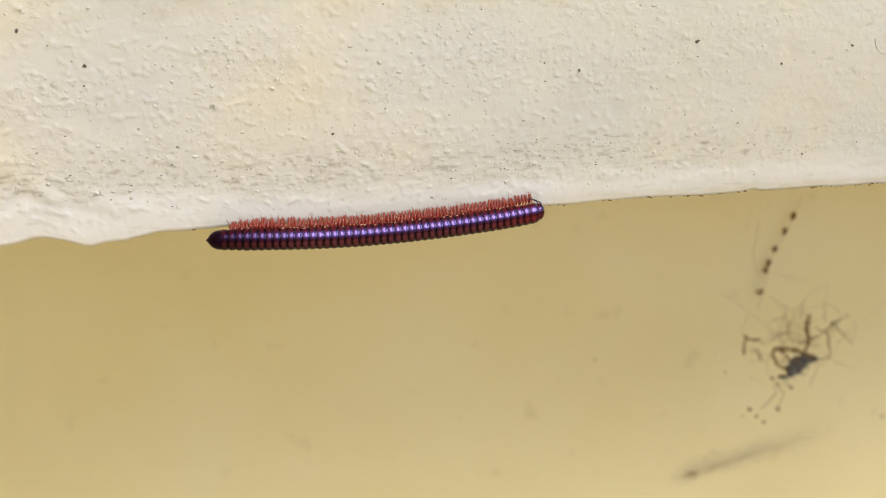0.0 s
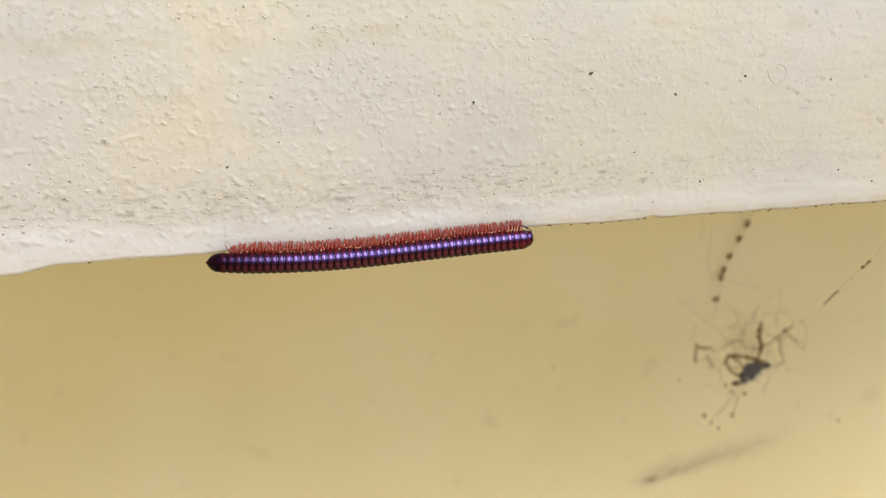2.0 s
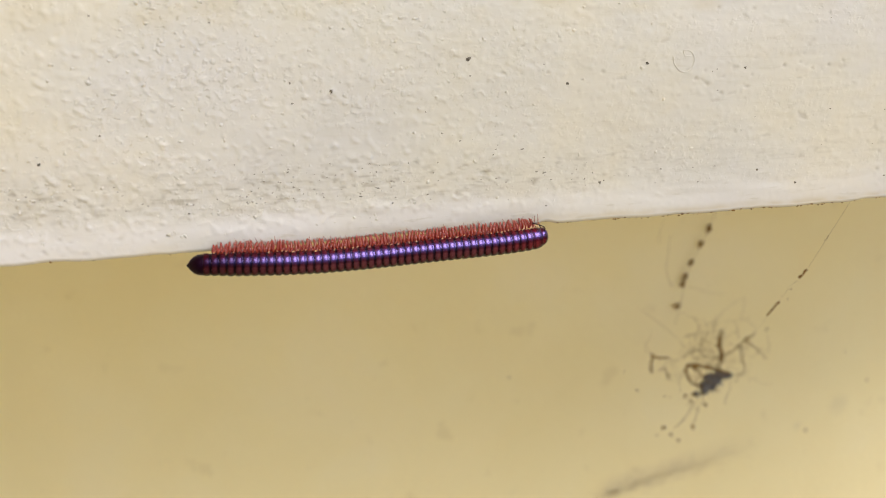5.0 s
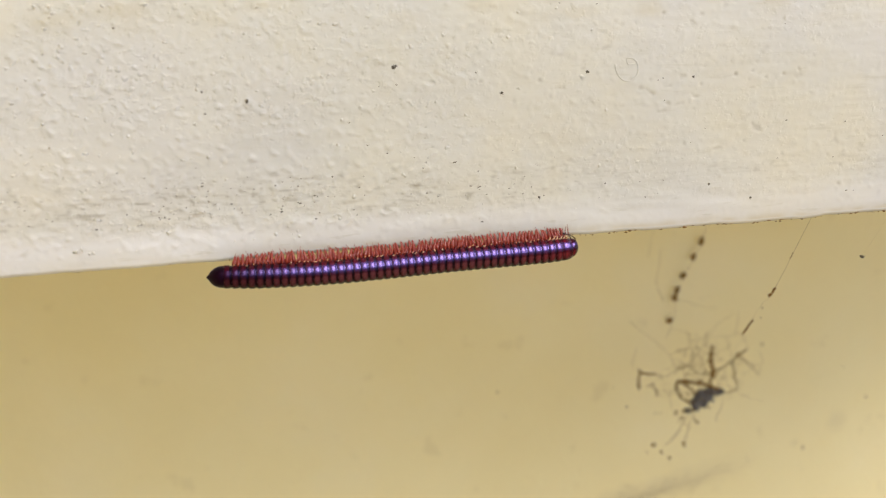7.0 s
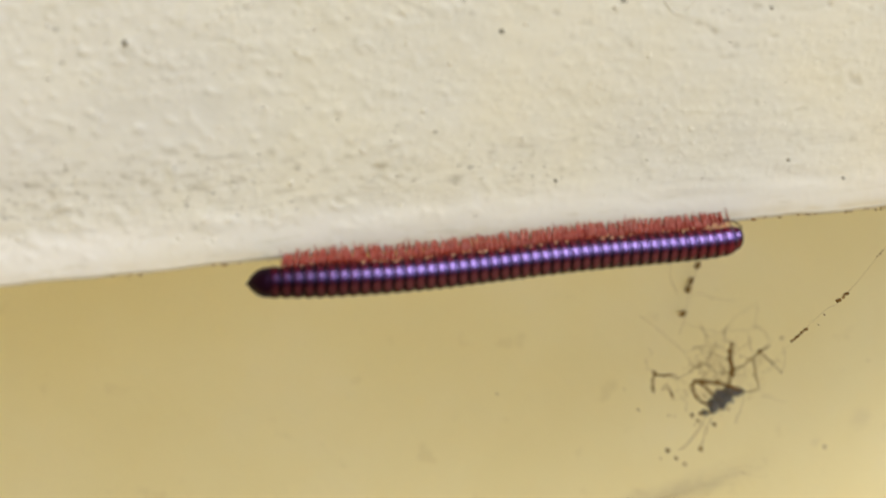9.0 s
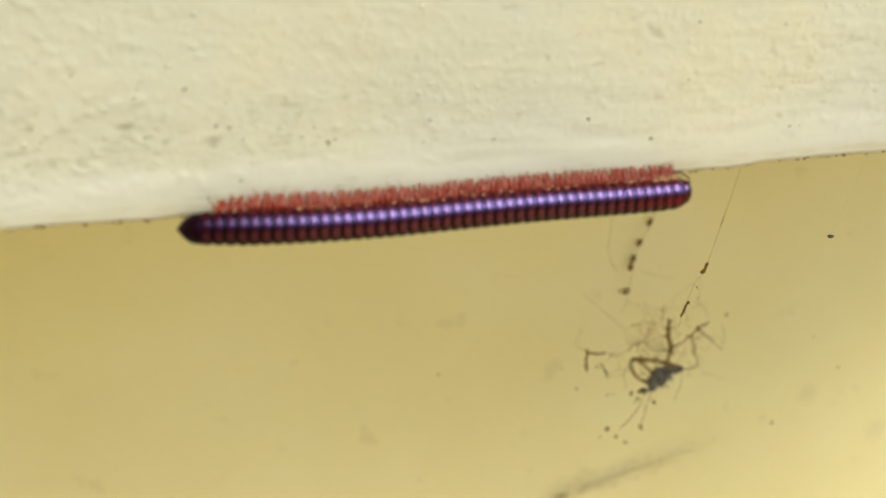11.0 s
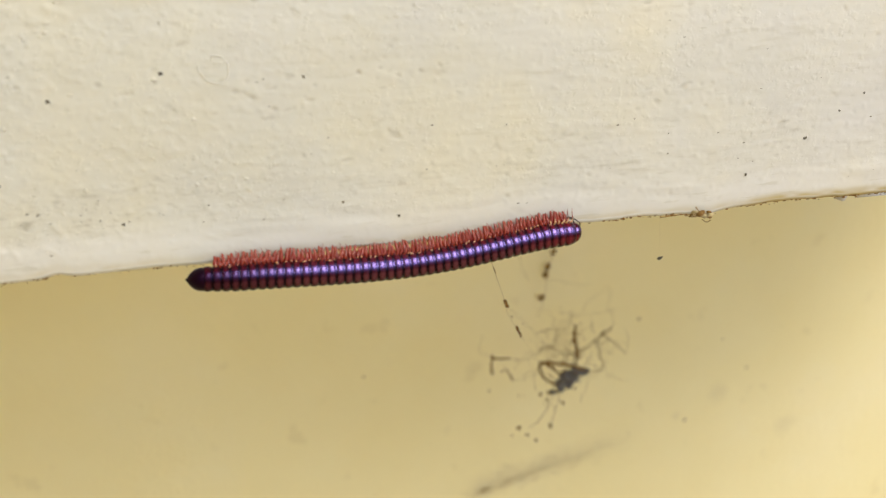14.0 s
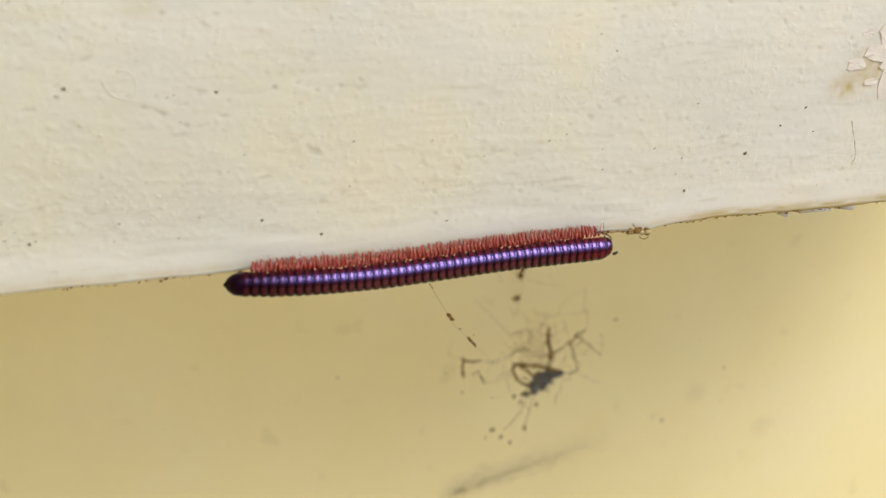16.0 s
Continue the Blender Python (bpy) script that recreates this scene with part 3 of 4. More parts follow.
def leg_mesh(near, rnd, mat):
    bm = bmesh.new()
    if near == "thin":
        pts = [(0, 0, -0.0002), (0, -0.0004, 0.0003), (0.0001, -0.0004, 0.0009), (0.0002, 0.0001, 0.0015), (0.0001, 0.0006, 0.0021), (0, 0.0010, 0.0028)]
    elif near:
        pts = [(0, 0, -0.0002), (0, -0.0005, 0.0002), (0.0001, -0.0006, 0.0006), (0.0002, -0.0001, 0.0011), (0.0001, 0.0006, 0.0017), (0, 0.0011, 0.0025)]
    else:
        pts = [(0, 0, -0.0002), (0, 0.0002, 0.0004), (0.0001, 0.0005, 0.0009), (0.0001, 0.0008, 0.0014), (0, 0.0010, 0.0018)]
    pts = [(x + rnd.uniform(-1, 1) * 6e-5, y, z) for x, y, z in pts]
    c = curved(pts, 3)
    n = len(c) - 1
    tube(bm, c, [0.000035 + (0.00012 if near else 0.00042) * (1 - i / n) ** (1.0 if near else 0.6) + (0.00002 if i % 3 == 0 and i < n else 0) for i in range(n + 1)], 6)
    me = bpy.data.meshes.new("leg")
    bm.to_mesh(me)
    bm.free()
    me.shade_smooth()
    me.materials.append(mat)
    return me


def girth(s):
    """Share of the full radius at the share s of the length."""
    return min(1.0, 0.84 + 1.4 * s) * (1.0 if s < 0.93 else 1.0 - 0.9 * (s - 0.93))


RING_SHARES = [(TAIL + (i + 0.5) * PITCH) / LENGTH for i in range(RINGS)]
LEGS = []          # leg, its foot in the ring, share of the length, phase, lean
RING_OBJECTS = []  # part, share of the length


def build_millipede():
    rnd = random.Random(11)
    thing = tagged(new("millipede"), "dark red millipede with violet sheen crawling along the ledge's edge", "millipede")
    ring = ring_mesh()
    near = [leg_mesh("thin", rnd, LEG_PLAIN) for _ in range(4)] + [leg_mesh("thin", rnd, LEG) for _ in range(2)] + [leg_mesh(True, rnd, LEG_GLINT) for _ in range(2)]
    far = [leg_mesh(False, rnd, LEG_FAR) for _ in range(3)]
    pale = [leg_mesh(True, rnd, LEG_PALE) for _ in range(3)]
    for i, s in enumerate(RING_SHARES):
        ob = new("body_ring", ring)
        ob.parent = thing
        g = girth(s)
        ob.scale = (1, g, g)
        ob["warm"] = float(np.clip((s - 0.80) / 0.20, 0, 1)) * 0.9
        # highlight and colour are dimmed by hand towards the tail
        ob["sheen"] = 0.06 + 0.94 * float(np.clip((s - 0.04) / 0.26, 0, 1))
        RING_OBJECTS.append((ob, s))
        if i < 1:
            continue
        for k in (-0.25, 0.25):
            for front in (True, False):
                leg = new("leg", rnd.choice((pale if s > 0.9 else near) if front else far))
                leg.parent = ob
                foot = Vector((k * PITCH, 0.0001 if front else 0.0010, 0.00200 if front else 0.00185))
                leg.scale = (1, 1, (rnd.uniform(0.60, 0.98) if front else rnd.uniform(0.85, 1.10)) * min(1.0, 0.50 + 3.6 * s))
                LEGS.append((leg, foot, s + k * PITCH / LENGTH, (0.0 if front else 0.5) + rnd.uniform(-0.05, 0.05), rnd.uniform(-8, 8)))
    # the tail's pointed cap
    r = RADIUS * 0.87
    bm = lathe([(0.0011, r * 0.95), (0.0004, r), (-0.0003, r * 0.96), (-0.0009, r * 0.82), (-0.0014, r * 0.60), (-0.0017, r * 0.40), (-0.0019, r * 0.20), (-0.0022, r * 0.05)], 24)
    tail = part("tail", bm, HORN, thing, "dark pointed tail segment")
    RING_OBJECTS.append((tail, (TAIL - 0.0006) / LENGTH))
    # the collar and the head, with feelers
    r = RADIUS
    bm = lathe([(-0.0016, r * 0.80), (-0.0013, r * 0.95), (-0.0002, r * 0.97), (0.0005, r * 0.88), (0.0008, r * 0.72)], 28)
    collar = part("collar", bm, SHELL, thing, "wide red collar plate behind the head")
    collar["warm"] = 0.75
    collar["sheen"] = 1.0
    RING_OBJECTS.append((collar, 1 - 0.0022 / LENGTH))
    bm = bmesh.new()
    bmesh.ops.create_uvsphere(bm, u_segments=24, v_segments=16, radius=1.0)
    for v in bm.verts:
        x, y, z = v.co
        v.co = Vector((x * 0.00135 + 0.0001 + 0.0002 * z, y * 0.00165, z * 0.00165 * (1 + 0.12 * x)))
    head = part("head", bm, SHELL, thing, "rounded reddish head")
    head["warm"] = 0.9
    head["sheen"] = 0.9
    RING_OBJECTS.append((head, 1 - 0.0016 / LENGTH))
    for side in (-1, 1):
        bm = bmesh.new()
        reach = 1.0 if side < 0 else 0.7
        c = curved([(x * reach, y, 0.0011 + (z - 0.0011) * reach) for x, y, z in [(0.0006, side * 0.0006, 0.0011), (0.0008, side * 0.0010, 0.0018), (0.0002, side * 0.0011, 0.0025), (-0.0007, side * 0.0009, 0.0030), (-0.0014, side * 0.0007, 0.0033)]], 4)
        tube(bm, c, [0.00009 + (0.00003 if i % 4 == 2 else 0) for i in range(len(c))], 6)
        part("feeler", bm, DARK, head, "short dark jointed feeler")
        bm = bmesh.new()
        blob(bm, (0.0005, side * 0.0013, 0.0006), (0.0003, 0.0002, 0.0003), 0.15, 2, rnd)
        part("eye", bm, DARK, head, "dark eye patch")
    return thing


MILLIPEDE = build_millipede()

# ---------------------------------------------------------------- cobweb, threads and debris
def build_cobweb():
    """Dusty old web in front of the wall: a string of beads, a clump, twiggy strands and wisps."""
    rnd = random.Random(3)
    o = Vector((0.267, 0.25, 1.020))
    web = tagged(new("cobweb"), "dusty brown cobweb tangle with dead debris on the yellow wall", "cobweb")
    web.location = o
    # beads on a line that slants down the wall: start, end, width
    line = [((.2908, 1.0935), (.2898, 1.0880)), ((.2868, 1.0830), (.2845, 1.0785)), ((.2805, 1.0708), (.2795, 1.0670)), ((.2772, 1.0615), (.2762, 1.0575)), ((.2756, 1.0560), (.2747, 1.0525)),
            ((.2745, 1.0395), (.2712, 1.0392))]
    for (ax, az), (bx, bz) in line:
        bm = bmesh.new()
        a, b = Vector((ax - 0.0007, WALL_Y - 0.004, az + 0.0006)) - o, Vector((bx - 0.0007, WALL_Y - 0.004, bz + 0.0006)) - o
        for k in range(4):
            blob(bm, a.lerp(b, 0.25 + 0.5 * k / 3) + Vector((rnd.uniform(-1, 1), 0, rnd.uniform(-1, 1))) * 0.0003, (0.00135, 0.0011, 0.00145), 0.35, 2, rnd)
        part("debris_bead", bm, DEBRIS, web, "dark oval pellet of debris")
    bm = bmesh.new()
    pts = [Vector((.2935, WALL_Y - 0.004, 1.105)) - o] + [Vector((p[0][0], WALL_Y - 0.004, p[0][1])) - o for p in line] + [Vector((0.268, WALL_Y - 0.01, 1.03)) - o]
    tube(bm, curved(pts, 4), 0.00012, 5)
    part("bead_thread", bm, SILK, web)
    # the grey felted wedge: x, z, size in millimetres
    for x, z, r in ((-5, -8, 2.6), (-1, -4, 3.2), (3, -1.5, 3.2), (7.5, -2, 2.6), (11.5, -2.2, 1.5), (4, -6, 3.0), (0, -9, 2.8), (-4, -11, 2.2), (-9, -12, 1.5)):
        bm = bmesh.new()
        blob(bm, (x * 0.001, rnd.uniform(-1, 1) * 0.001, z * 0.001), (r * 0.0010, 0.0020, r * 0.00085), 0.55, 3, rnd)
        part("dust_clump", bm, DUST, web, "grey felted clump of dust")
    # dry strands: thickness, then points x, y, z in millimetres from the clump
    strands = [
        (0.85, [(-16.6, 0, 7.3), (-8.3, -1, 6.0), (0, -1, 3.5), (11, 0, -1.4)]), (0.75, [(-16.6, 0, 7.3), (-16.4, 1, 1.1), (-10.9, 0, -5.7), (-5.4, 0, -8.3)]),
        (0.50, [(-13.2, 0, 4.9), (-8, 1, 1), (-5.2, 0, -2.1)]), (0.85, [(3.1, 0, 27.4), (3.2, 1, 19.4), (5.0, 0, 10.1), (4.1, 0, 3.0)]), (0.34, [(-9.7, 0, 16.7), (-3.8, 1, 10.0), (4.4, 0, 9.6)]),
        (0.30, [(-19.2, 0, 12.6), (-15, 1, 15.5), (-9.7, 0, 16.7)]), (0.34, [(3.3, 0, 10.3), (10.9, -1, 13.6), (20.2, 0, 19.8), (26.4, 1, 22.6)]), (0.30, [(20.2, 0, 19.8), (27.5, 1, 13.0), (36.5, 2, 4.3)]),
        (0.09, [(36.5, 2, 4.3), (37.6, 2, 12.0), (34.5, 1, 20.4)]), (0.34, [(16.3, 0, 16.1), (19.0, 0, 7.7), (21.8, 1, 0.2), (20.0, 0, -3.2), (12.5, 0, -2.6)]), (0.75, [(-12.0, 0, -12.8), (-9, 1, -13.4), (-5.0, 0, -12.4)]),
        (0.48, [(-54, -28, 21), (-54.6, -28, 27), (-54, -28, 32)]), (0.50, [(-54, -28, 30), (-50, -28, 29.5), (-45, -27, 28)]), (0.40, [(-47.5, -28, 24), (-45, -28, 20), (-43, -27, 15)]),
        (0.2, [(-8, 0, -12), (-10, 0, -20), (-16, 1, -30), (-22, 0, -34)]), (0.2, [(-4, 0, -12), (-6, 1, -24), (-9, 0, -34)])]
    for r, t in strands:
        bm = bmesh.new()
        c = curved([Vector(p) * 0.001 for p in t], 5)
        c = [p + Vector((rnd.uniform(-1, 1), rnd.uniform(-1, 1), rnd.uniform(-1, 1))) * 0.00035 for p in c]
        tube(bm, c, [r * 0.00125 * rnd.uniform(0.45, 1.1) for _ in c], 6)
        for _ in range(5 if r > 0.4 else 1):
            p = rnd.choice(c)
            blob(bm, p, [r * 0.001 * rnd.uniform(0.9, 1.9) for _ in range(3)], 0.6, 1, rnd)
        part("dry_strand", bm, DEBRIS, web, "dry brown debris strand")
    # crumbs caught in the web: x, y, z, size in millimetres
    crumbs = [(20.2, 0, 19.8, 1.5), (-28.6, 0, -32.6, 1.2), (-9.4, 0, -35.0, 1.3), (-17.8, 0, -43.0, 0.9), (-32.6, 0, -36.9, 0.8), (-23.3, 0, -38.0, 0.9), (-16.0, 0, -13.4, 1.2), (-2.2, 0, -20.6, 1.1), (-12, 0, -17, 1.4), (-49, -28, 22, 0.8)]
    for _ in range(12):
        crumbs.append((rnd.gauss(-6, 16), rnd.uniform(-4, 4), rnd.gauss(-6, 15), rnd.uniform(0.4, 0.8)))
    for x, y, z, r in crumbs:
        bm = bmesh.new()
        blob(bm, Vector((x, y, z)) * 0.001, [r * 0.001 * rnd.uniform(0.7, 1.2) for _ in range(3)], 0.5, 1, rnd)
        part("crumb", bm, DEBRIS, web)
    # wisps of silk between the clump, its strands and the wall
    wisps = [[(1, 42, 39), (10, 42, 37), (16, 42, 34), (31, 42, 31)], [(44, 42, 28), (31, 42, 21), (27, 42, 14), (21, 42, 12)], [(44, 42, 28), (44.5, 42, 20), (44, 42, 12)],
             [(10, 42, 16), (23, 42, 12), (36, 42, 12), (50, 42, 13)], [(-24, 30, 88), (-25, 30, 79), (-25, 30, 73)], [(-17, 30, 78), (-18, 30, 71), (-19, 30, 61), (-17, 30, 51), (-14, 30, 45)], [(-64, -42, 52), (-65, -42, 44), (-55, -28, 31)], [(-22.5, 0, 22.9), (-17.8, 0, 17.5), (-9.6, 0, 16.7)],
             [(-45, -27, 28), (-33, -12, 18), (-19.2, 0, 12.6)], [(-43, -27, 15), (-30, -12, 6), (-16.4, 1, 1.1)], [(3.1, 0, 27.4), (10, 20, 24), (23, 42, 12)], [(26.4, 1, 22.6), (36, 20, 20), (44, 42, 14)]]
    for pts in wisps:
        c = curved([Vector(p) * 0.001 for p in pts], 6)
        c = [p + Vector((rnd.uniform(-1, 1), 0, rnd.uniform(-1, 1))) * 0.0004 for p in c]
        bm = bmesh.new()
        for k in range(2):
            tube(bm, [p + Vector((rnd.gauss(0, 1), rnd.gauss(0, 1), rnd.gauss(0, 1))) * 0.0007 * k for p in c], rnd.uniform(0.00003, 0.00008), 4)
        part("silk_wisp", bm, SILK, web)
    bm = bmesh.new()
    for _ in range(90):
        pts = [Vector((rnd.gauss(3, 11), rnd.uniform(-6, 14), rnd.gauss(6, 11))) * 0.001]
        d = Vector((rnd.gauss(0, 1), rnd.gauss(0, 0.5), rnd.gauss(0, 1))).normalized()
        for _ in range(4):
            d = (d + Vector((rnd.gauss(0, .8), rnd.gauss(0, .3), rnd.gauss(0, .8)))).normalized()
            pts.append(pts[-1] + d * rnd.uniform(0.002, 0.005))
        tube(bm, curved(pts, 3), rnd.uniform(0.00005, 0.00013), 4)
    tagged(part("silk_fluff", bm, DEBRIS, web, "fine dusty silk fluff"), kind="stuff")
    # the end of the tangle reaches back to the wall
    bm = bmesh.new()
    for x, z in ((-0.02, 0.02), (0.02, 0.01), (0.0, -0.02)):
        tube(bm, curved([Vector((x * 0.2, 0.0, z * 0.2)), Vector((x * 0.6, 0.03, z * 0.7)), Vector((x, WALL_Y - o.y + 0.001, z))], 4), 0.00010, 4)
    part("anchor_thread", bm, SILK, web)
    return web


def build_dirt_streak():
    """A faint slanting smear of dusty fibres low on the wall."""
    rnd = random.Random(8)
    bm = bmesh.new()
    for i in range(120):
        u = rnd.betavariate(1.0, 1.4)
        w = 0.0035 + 0.0035 * u if i % 3 else 0.0014
        x, z = 0.227 + 0.112 * u + rnd.gauss(0, 0.003), 0.8995 + 0.022 * u + rnd.gauss(0, w)
        a = 0.25 + rnd.gauss(0, 0.5)
        d = Vector((math.cos(a), 0, math.sin(a))) * rnd.uniform(0.001, 0.004)
        p = Vector((x, WALL_Y - 0.0002, z))
        tube(bm, [p - d, p + Vector((0, -0.0004, rnd.gauss(0, 0.0005))), p + d], rnd.uniform(0.00005, 0.00010), 4)
    for dx, dz, r in ((0.0, 0.0, 0.0013), (0.002, 0.0003, 0.0010), (-0.003, -0.0004, 0.0007)):
        blob(bm, (0.237 + dx, WALL_Y - 0.0003, 0.9015 + dz), (r * 1.4, 0.0005, r * 0.7), 0.5, 2, rnd)
    ob = link_mesh("dust_fibres", bm, SILK)
    tagged(ob, "thin smear of dusty fibres stuck to the yellow wall", "dust", kind="stuff")
    bm = bmesh.new()
    for x, z, r in ((.343, 1.0142, 1.2), (.43, .965, 1.1), (.408, .99, 0.6), (.385, .93, 1.4), (.16, 1.0, 0.8)):
        blob(bm, (x, WALL_Y - 0.0001, z), (r * 0.001, 0.0003, r * 0.0009), 0.5, 2, rnd)
    ob = link_mesh("wall_spots", bm, STAIN)
    tagged(ob, "small brown dirt spots on the yellow wall", "dirt", kind="stuff")


def build_thread():
    """A single silk thread from the ledge's edge back to the web, with dark crumbs strung on it."""
    rnd = random.Random(21)
    a, b = Vector((0.1369, 0.0012, 1.1995)), Vector((0.2665, 0.252, 1.0))
    t1, t2 = Vector((.1527, .0332, 1.1706)), Vector((.1672, .0636, 1.1473))
    thing = tagged(new("debris_thread"), "thin silk thread strung with black crumbs under the ledge", "thread")
    thing.location = a
    bm = bmesh.new()
    tube(bm, curved([a - a, t1 - a, t2 - a, b - a], 8), 0.00003, 4)
    part("silk", bm, SILK, thing)
    for c, n, length, w in ((t1, 14, 0.0085, 0.00017), (t2, 26, 0.0180, 0.00017), (t1.lerp(t2, 0.38), 1, 0.0, 0.00015), (t1.lerp(t2, 0.68) + Vector((0.002, 0, 0)), 1, 0.0, 0.00015), (t1.lerp(a, 0.55), 3, 0.003, 0.00010)):
        bm = bmesh.new()
        d = (t2 - t1).normalized()
        for k in range(n):
            u = (k / max(1, n - 1) - 0.5) * length
            p = c - a + d * u + Vector((rnd.gauss(0, 1), rnd.gauss(0, 1), rnd.gauss(0, 1))) * w * 0.8
            blob(bm, p, (w * rnd.uniform(0.7, 1.5), w, w * rnd.uniform(1.0, 2.2)), 0.5, 2, rnd)
        part("crumb", bm, DEBRIS, thing, "black crumb on the thread")
    return thing


def build_fleck():
    """A black fleck that dangles on a thread and swings in the draught."""
    rnd = random.Random(31)
    thing = tagged(new("dangling_fleck"), "tiny black fleck swinging on a silk thread", "fleck")
    bm = bmesh.new()
    blob(bm, (0, 0, 0), (0.00055, 0.0003, 0.00032), 0.4, 2, rnd)
    blob(bm, (0.0005, 0, 0.0003), (0.0003, 0.0002, 0.0002), 0.4, 1, rnd)
    part("crumb", bm, SPECK, thing)
    bm = bmesh.new()
    tube(bm, [(0, 0, 0), (0, 0, 0.012), (0, 0, 0.030)], 0.000006, 4)
    part("silk", bm, SILK, thing)
    return thing


def build_flake():
    """Peeling paint with a few bristles at the ledge's edge."""
    rnd = random.Random(41)
    thing = tagged(new("paint_flake"), "curled paint flake with bristles at the ledge's worn edge", "paint flake")
    o = Vector((0.1768, -0.0003, 1.1995))
    thing.location = o
    bm = bmesh.new()
    for x, z, w, h in ((0.0006, 0.0000, 0.0007, 0.0004), (0.0014, -0.0002, 0.0006, 0.0003), (-0.0004, 0.0004, 0.0005, 0.0003)):
        vs = box(bm, (x - w, -0.0004, z - h), (x + w, 0.0012, z + h))
        for v in vs:
            v.co += Vector((rnd.gauss(0, 1), rnd.gauss(0, 0.6), rnd.gauss(0, 1))) * 0.00022
    bmesh.ops.bevel(bm, geom=bm.edges[:], offset=0.00008, segments=1)
    part("flake", bm, STAIN, thing, "crumbled brownish flake of paint")
    for k in range(9):
        bm = bmesh.new()
        r = rnd.uniform(0.00018, 0.00042)
        blob(bm, (rnd.uniform(-0.0014, 0.0022), rnd.uniform(-0.0006, 0.0002), rnd.uniform(-0.0006, 0.0007)), (r * 1.5, r, r), 0.6, 2, rnd)
        part("crumb", bm, DEBRIS if k % 3 else STAIN, thing)
    for pts in ([(-0.0075, 0.0002, 0.0003), (-0.003, -0.0004, 0.0006), (0.0004, -0.0006, 0.0002)], [(-0.0010, -0.0004, 0.0018), (-0.0004, -0.0007, 0.0009), (0.0002, -0.0006, 0.0000)],
                [(0.0004, -0.0006, -0.0006), (0.0012, -0.0008, -0.0011), (0.0022, -0.0006, -0.0009)]):
        bm = bmesh.new()
        tube(bm, curved([Vector(p) for p in pts], 4), 0.00008, 5)
        part("bristle", bm, DEBRIS, thing, "dark bristle stuck in the paint")
    return thing


def build_chips():
    """Thin bluish chips where the paint has broken from the edge."""
    rnd = random.Random(43)
    for x, w in ((0.2150, 0.0026), (0.2085, 0.0008), (0.2225, 0.0010)):
        bm = bmesh.new()
        vs = box(bm, (x - w, 0.0008, 1.1992), (x + w, 0.0022, 1.2003))
        for v in vs:
            v.co += Vector((rnd.gauss(0, 1) * 0.0005, 0, rnd.gauss(0, 1) * 0.00025))
        bmesh.ops.bevel(bm, geom=bm.edges[:], offset=0.0001, segments=1)
        ob = link_mesh("edge_chip", bm, PLASTER)
        tagged(ob, "pale plaster chip bared at the ledge's edge", "paint chip", group="chips along the ledge's edge")


def build_peeling():
    """Where the paint has lifted: jagged white plates over ochre plaster, and a crack below them."""
    rnd = random.Random(47)
    thing = tagged(new("peeling_paint"), "lifted jagged white paint plates on the ledge's face", "peeling paint")
    o = Vector((0.2200, 0.0, 1.2250))
    thing.location = o
    for x, z, w, h in ((0.0012, 0.0032, 0.0032, 0.0018), (-0.0010, 0.0066, 0.0013, 0.0008), (0.0038, 0.0064, 0.0028, 0.0022), (0.0040, -0.0022, 0.0018, 0.0026), (-0.0028, 0.0014, 0.0022, 0.0010), (0.0046, 0.0012, 0.0024, 0.0016), (0.0012, -0.0018, 0.0016, 0.0007)):
        bm = bmesh.new()
        n = 13
        rim = []
        for k in range(n):
            a, r = 2 * math.pi * k / n, rnd.uniform(0.65, 1.15)
            rim.append(Vector((x + w * r * math.cos(a), 0, z + h * r * math.sin(a))))
        y0 = surface_y(o.x + x, o.z + z)
        low = [bm.verts.new(p + Vector((0, y0 + 0.00012, 0))) for p in rim]
        top = [bm.verts.new(p + Vector((0, y0 - 0.00010 - rnd.uniform(0, 0.00022), 0))) for p in rim]
        mid = bm.verts.new((x, y0 - 0.00018, z))
        for k in range(n):
            j = (k + 1) % n
            bm.faces.new((low[k], low[j], top[j], top[k]))
            bm.faces.new((top[k], top[j], mid))
        bmesh.ops.recalc_face_normals(bm, faces=bm.faces)
        part("paint_plate", bm, LIFTED, thing, "", smooth=False)
    bm = bmesh.new()
    pts = [(-0.0016, -0.0085), (-0.0010, -0.0105), (-0.0002, -0.0125), (0.0004, -0.0155), (-0.0004, -0.0165)]
    tube(bm, curved([Vector((x, surface_y(o.x + x, o.z + z), z)) for x, z in pts], 4), [0.00002 + 0.00005 * rnd.random() for _ in range(17)], 5)
    part("crack", bm, DEBRIS, thing, "dark crack in the paint")
    return thing


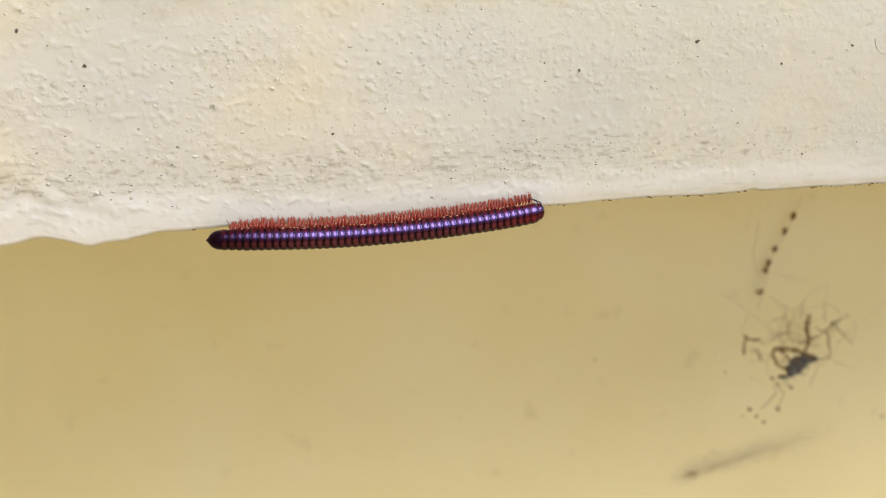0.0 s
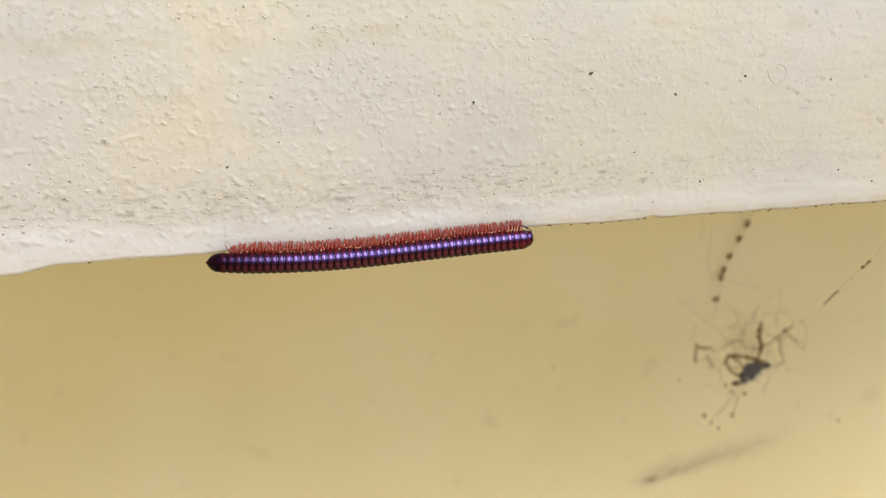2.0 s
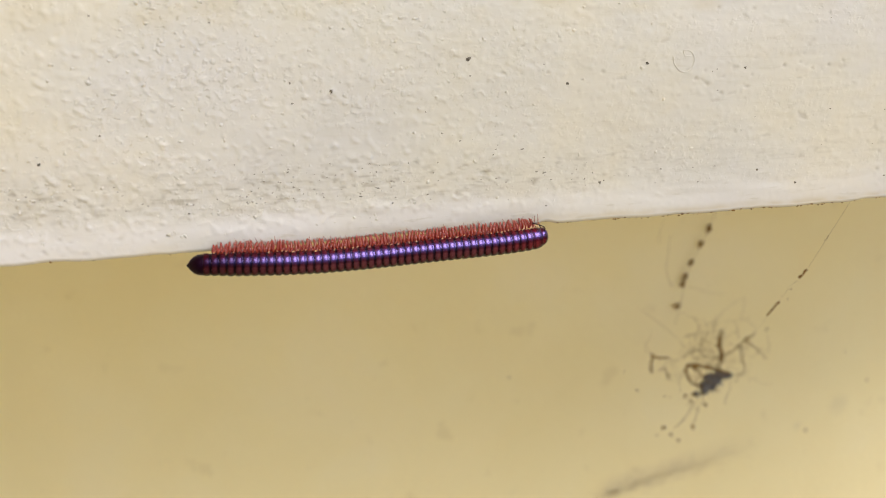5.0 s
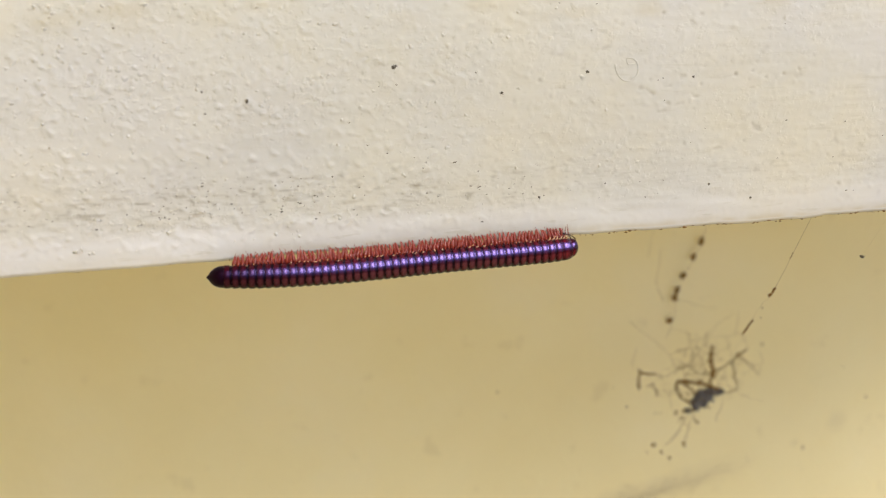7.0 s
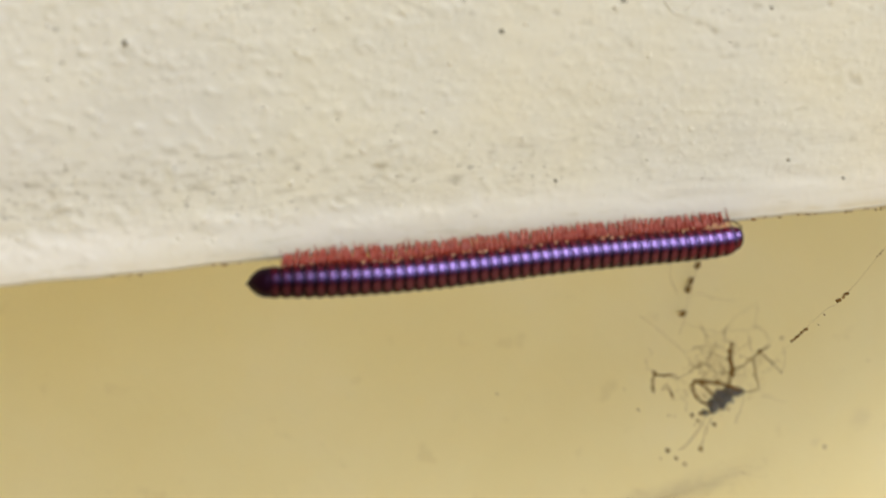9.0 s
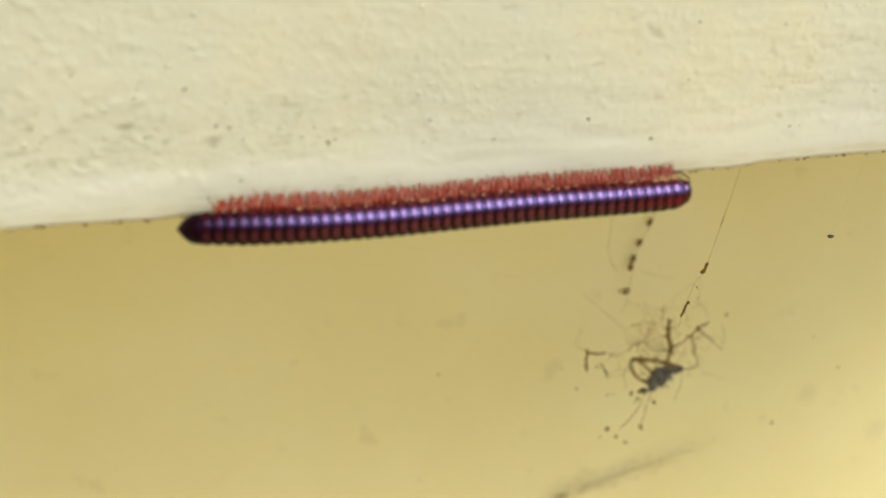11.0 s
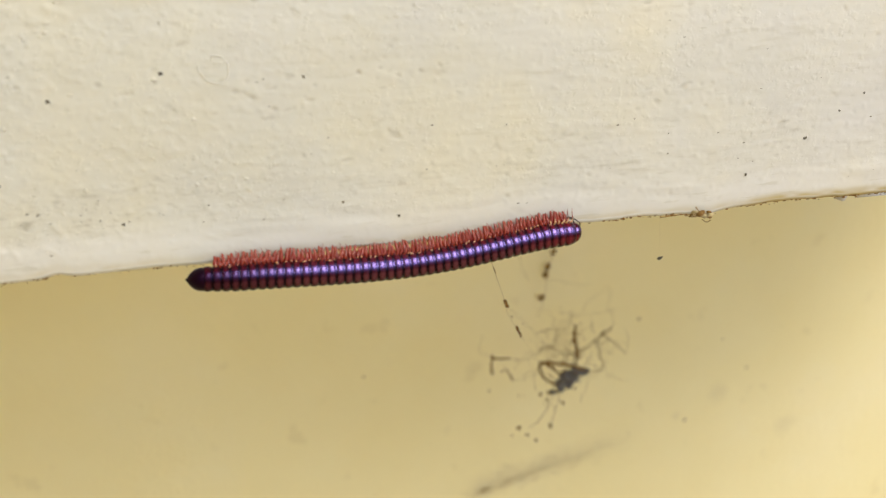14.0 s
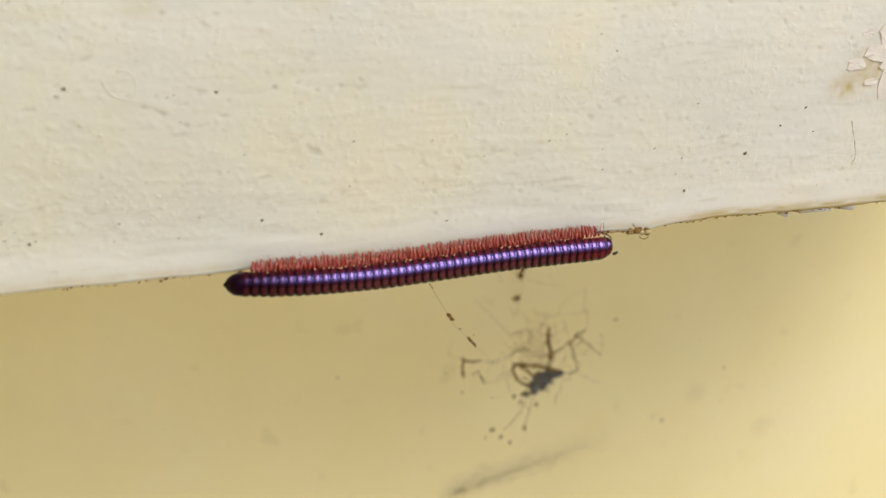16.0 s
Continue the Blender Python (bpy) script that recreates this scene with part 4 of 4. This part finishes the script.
def build_bristle_loop():
    """A brush bristle painted over, curled in a loop."""
    bm = bmesh.new()
    pts = [(0.0942, 1.2300), (0.0946, 1.2284), (0.0960, 1.2271), (0.0977, 1.2274), (0.0985, 1.2290), (0.0978, 1.2306), (0.0963, 1.2309), (0.0966, 1.2299), (0.0978, 1.2299)]
    tube(bm, curved([Vector((x, surface_y(x, z) - 0.00002, z)) for x, z in pts], 4), 0.00009, 6)
    tagged(link_mesh("bristle_loop", bm, PAINT), "brush bristle curled and painted over on the ledge", "bristle")


build_cobweb()
build_dirt_streak()
build_thread()
FLECK = build_fleck()
build_flake()
build_chips()
build_peeling()
build_bristle_loop()


# ---------------------------------------------------------------- movement
FLECK_ROWS = [(0.0, .1750, 1.1800), (7.0, .1737, 1.1793), (9.2, .1745, 1.1780), (11.5, .1767, 1.1754), (12.0, .1749, 1.1835), (12.5, .1762, 1.1836), (13.0, .1821, 1.1825), (13.5, .1821, 1.1859),
              (14.0, .1878, 1.1787), (14.5, .1898, 1.1782), (15.0, .2015, 1.1724), (15.5, .1907, 1.1792), (16.0, .1893, 1.1827)]


def motions():
    times = [0.5 * k for k in range(33)]
    mid = lambda t: pose(float(smooth_at(t, [r[0] for r in CRAWL], [r[1] for r in CRAWL])) + LENGTH / 2, BODY_Y, EDGE_Z)
    walk(MILLIPEDE, [(t, mid(t)) for t in times])
    curves = {t: spine(t) for t in times}
    for ob, s in RING_OBJECTS:
        rows = []
        for t in times:
            c = curves[t]
            slope = float(c.deriv()(s)) / LENGTH
            rows.append((t, pose((s - 0.5) * LENGTH, 0, float(c(s)), 0, -math.degrees(math.atan(slope)), 0)))
        walk(ob, rows)
    steps = [round(0.1 * k, 1) for k in range(161)]
    for leg, foot, s, side, lean in LEGS:
        rows = []
        for t in steps:
            a = 2 * math.pi * (1.45 * t - 4.4 * s + side)
            swing, lift = (31 if foot.y < 0.0005 else 14) * math.cos(a), 12 * max(0.0, -math.sin(a))
            rows.append((t, pose(*foot, lift, swing + lean, 0)))
        walk(leg, rows)
    pivot = Vector((0.186, 1.201))
    rows = []
    for t, x, z in FLECK_ROWS:
        rows.append((t, pose(x, 0.03, z, 0, math.degrees(math.atan2(pivot.x - x, pivot.y - z)), 0)))
    walk(FLECK, rows)


motions()
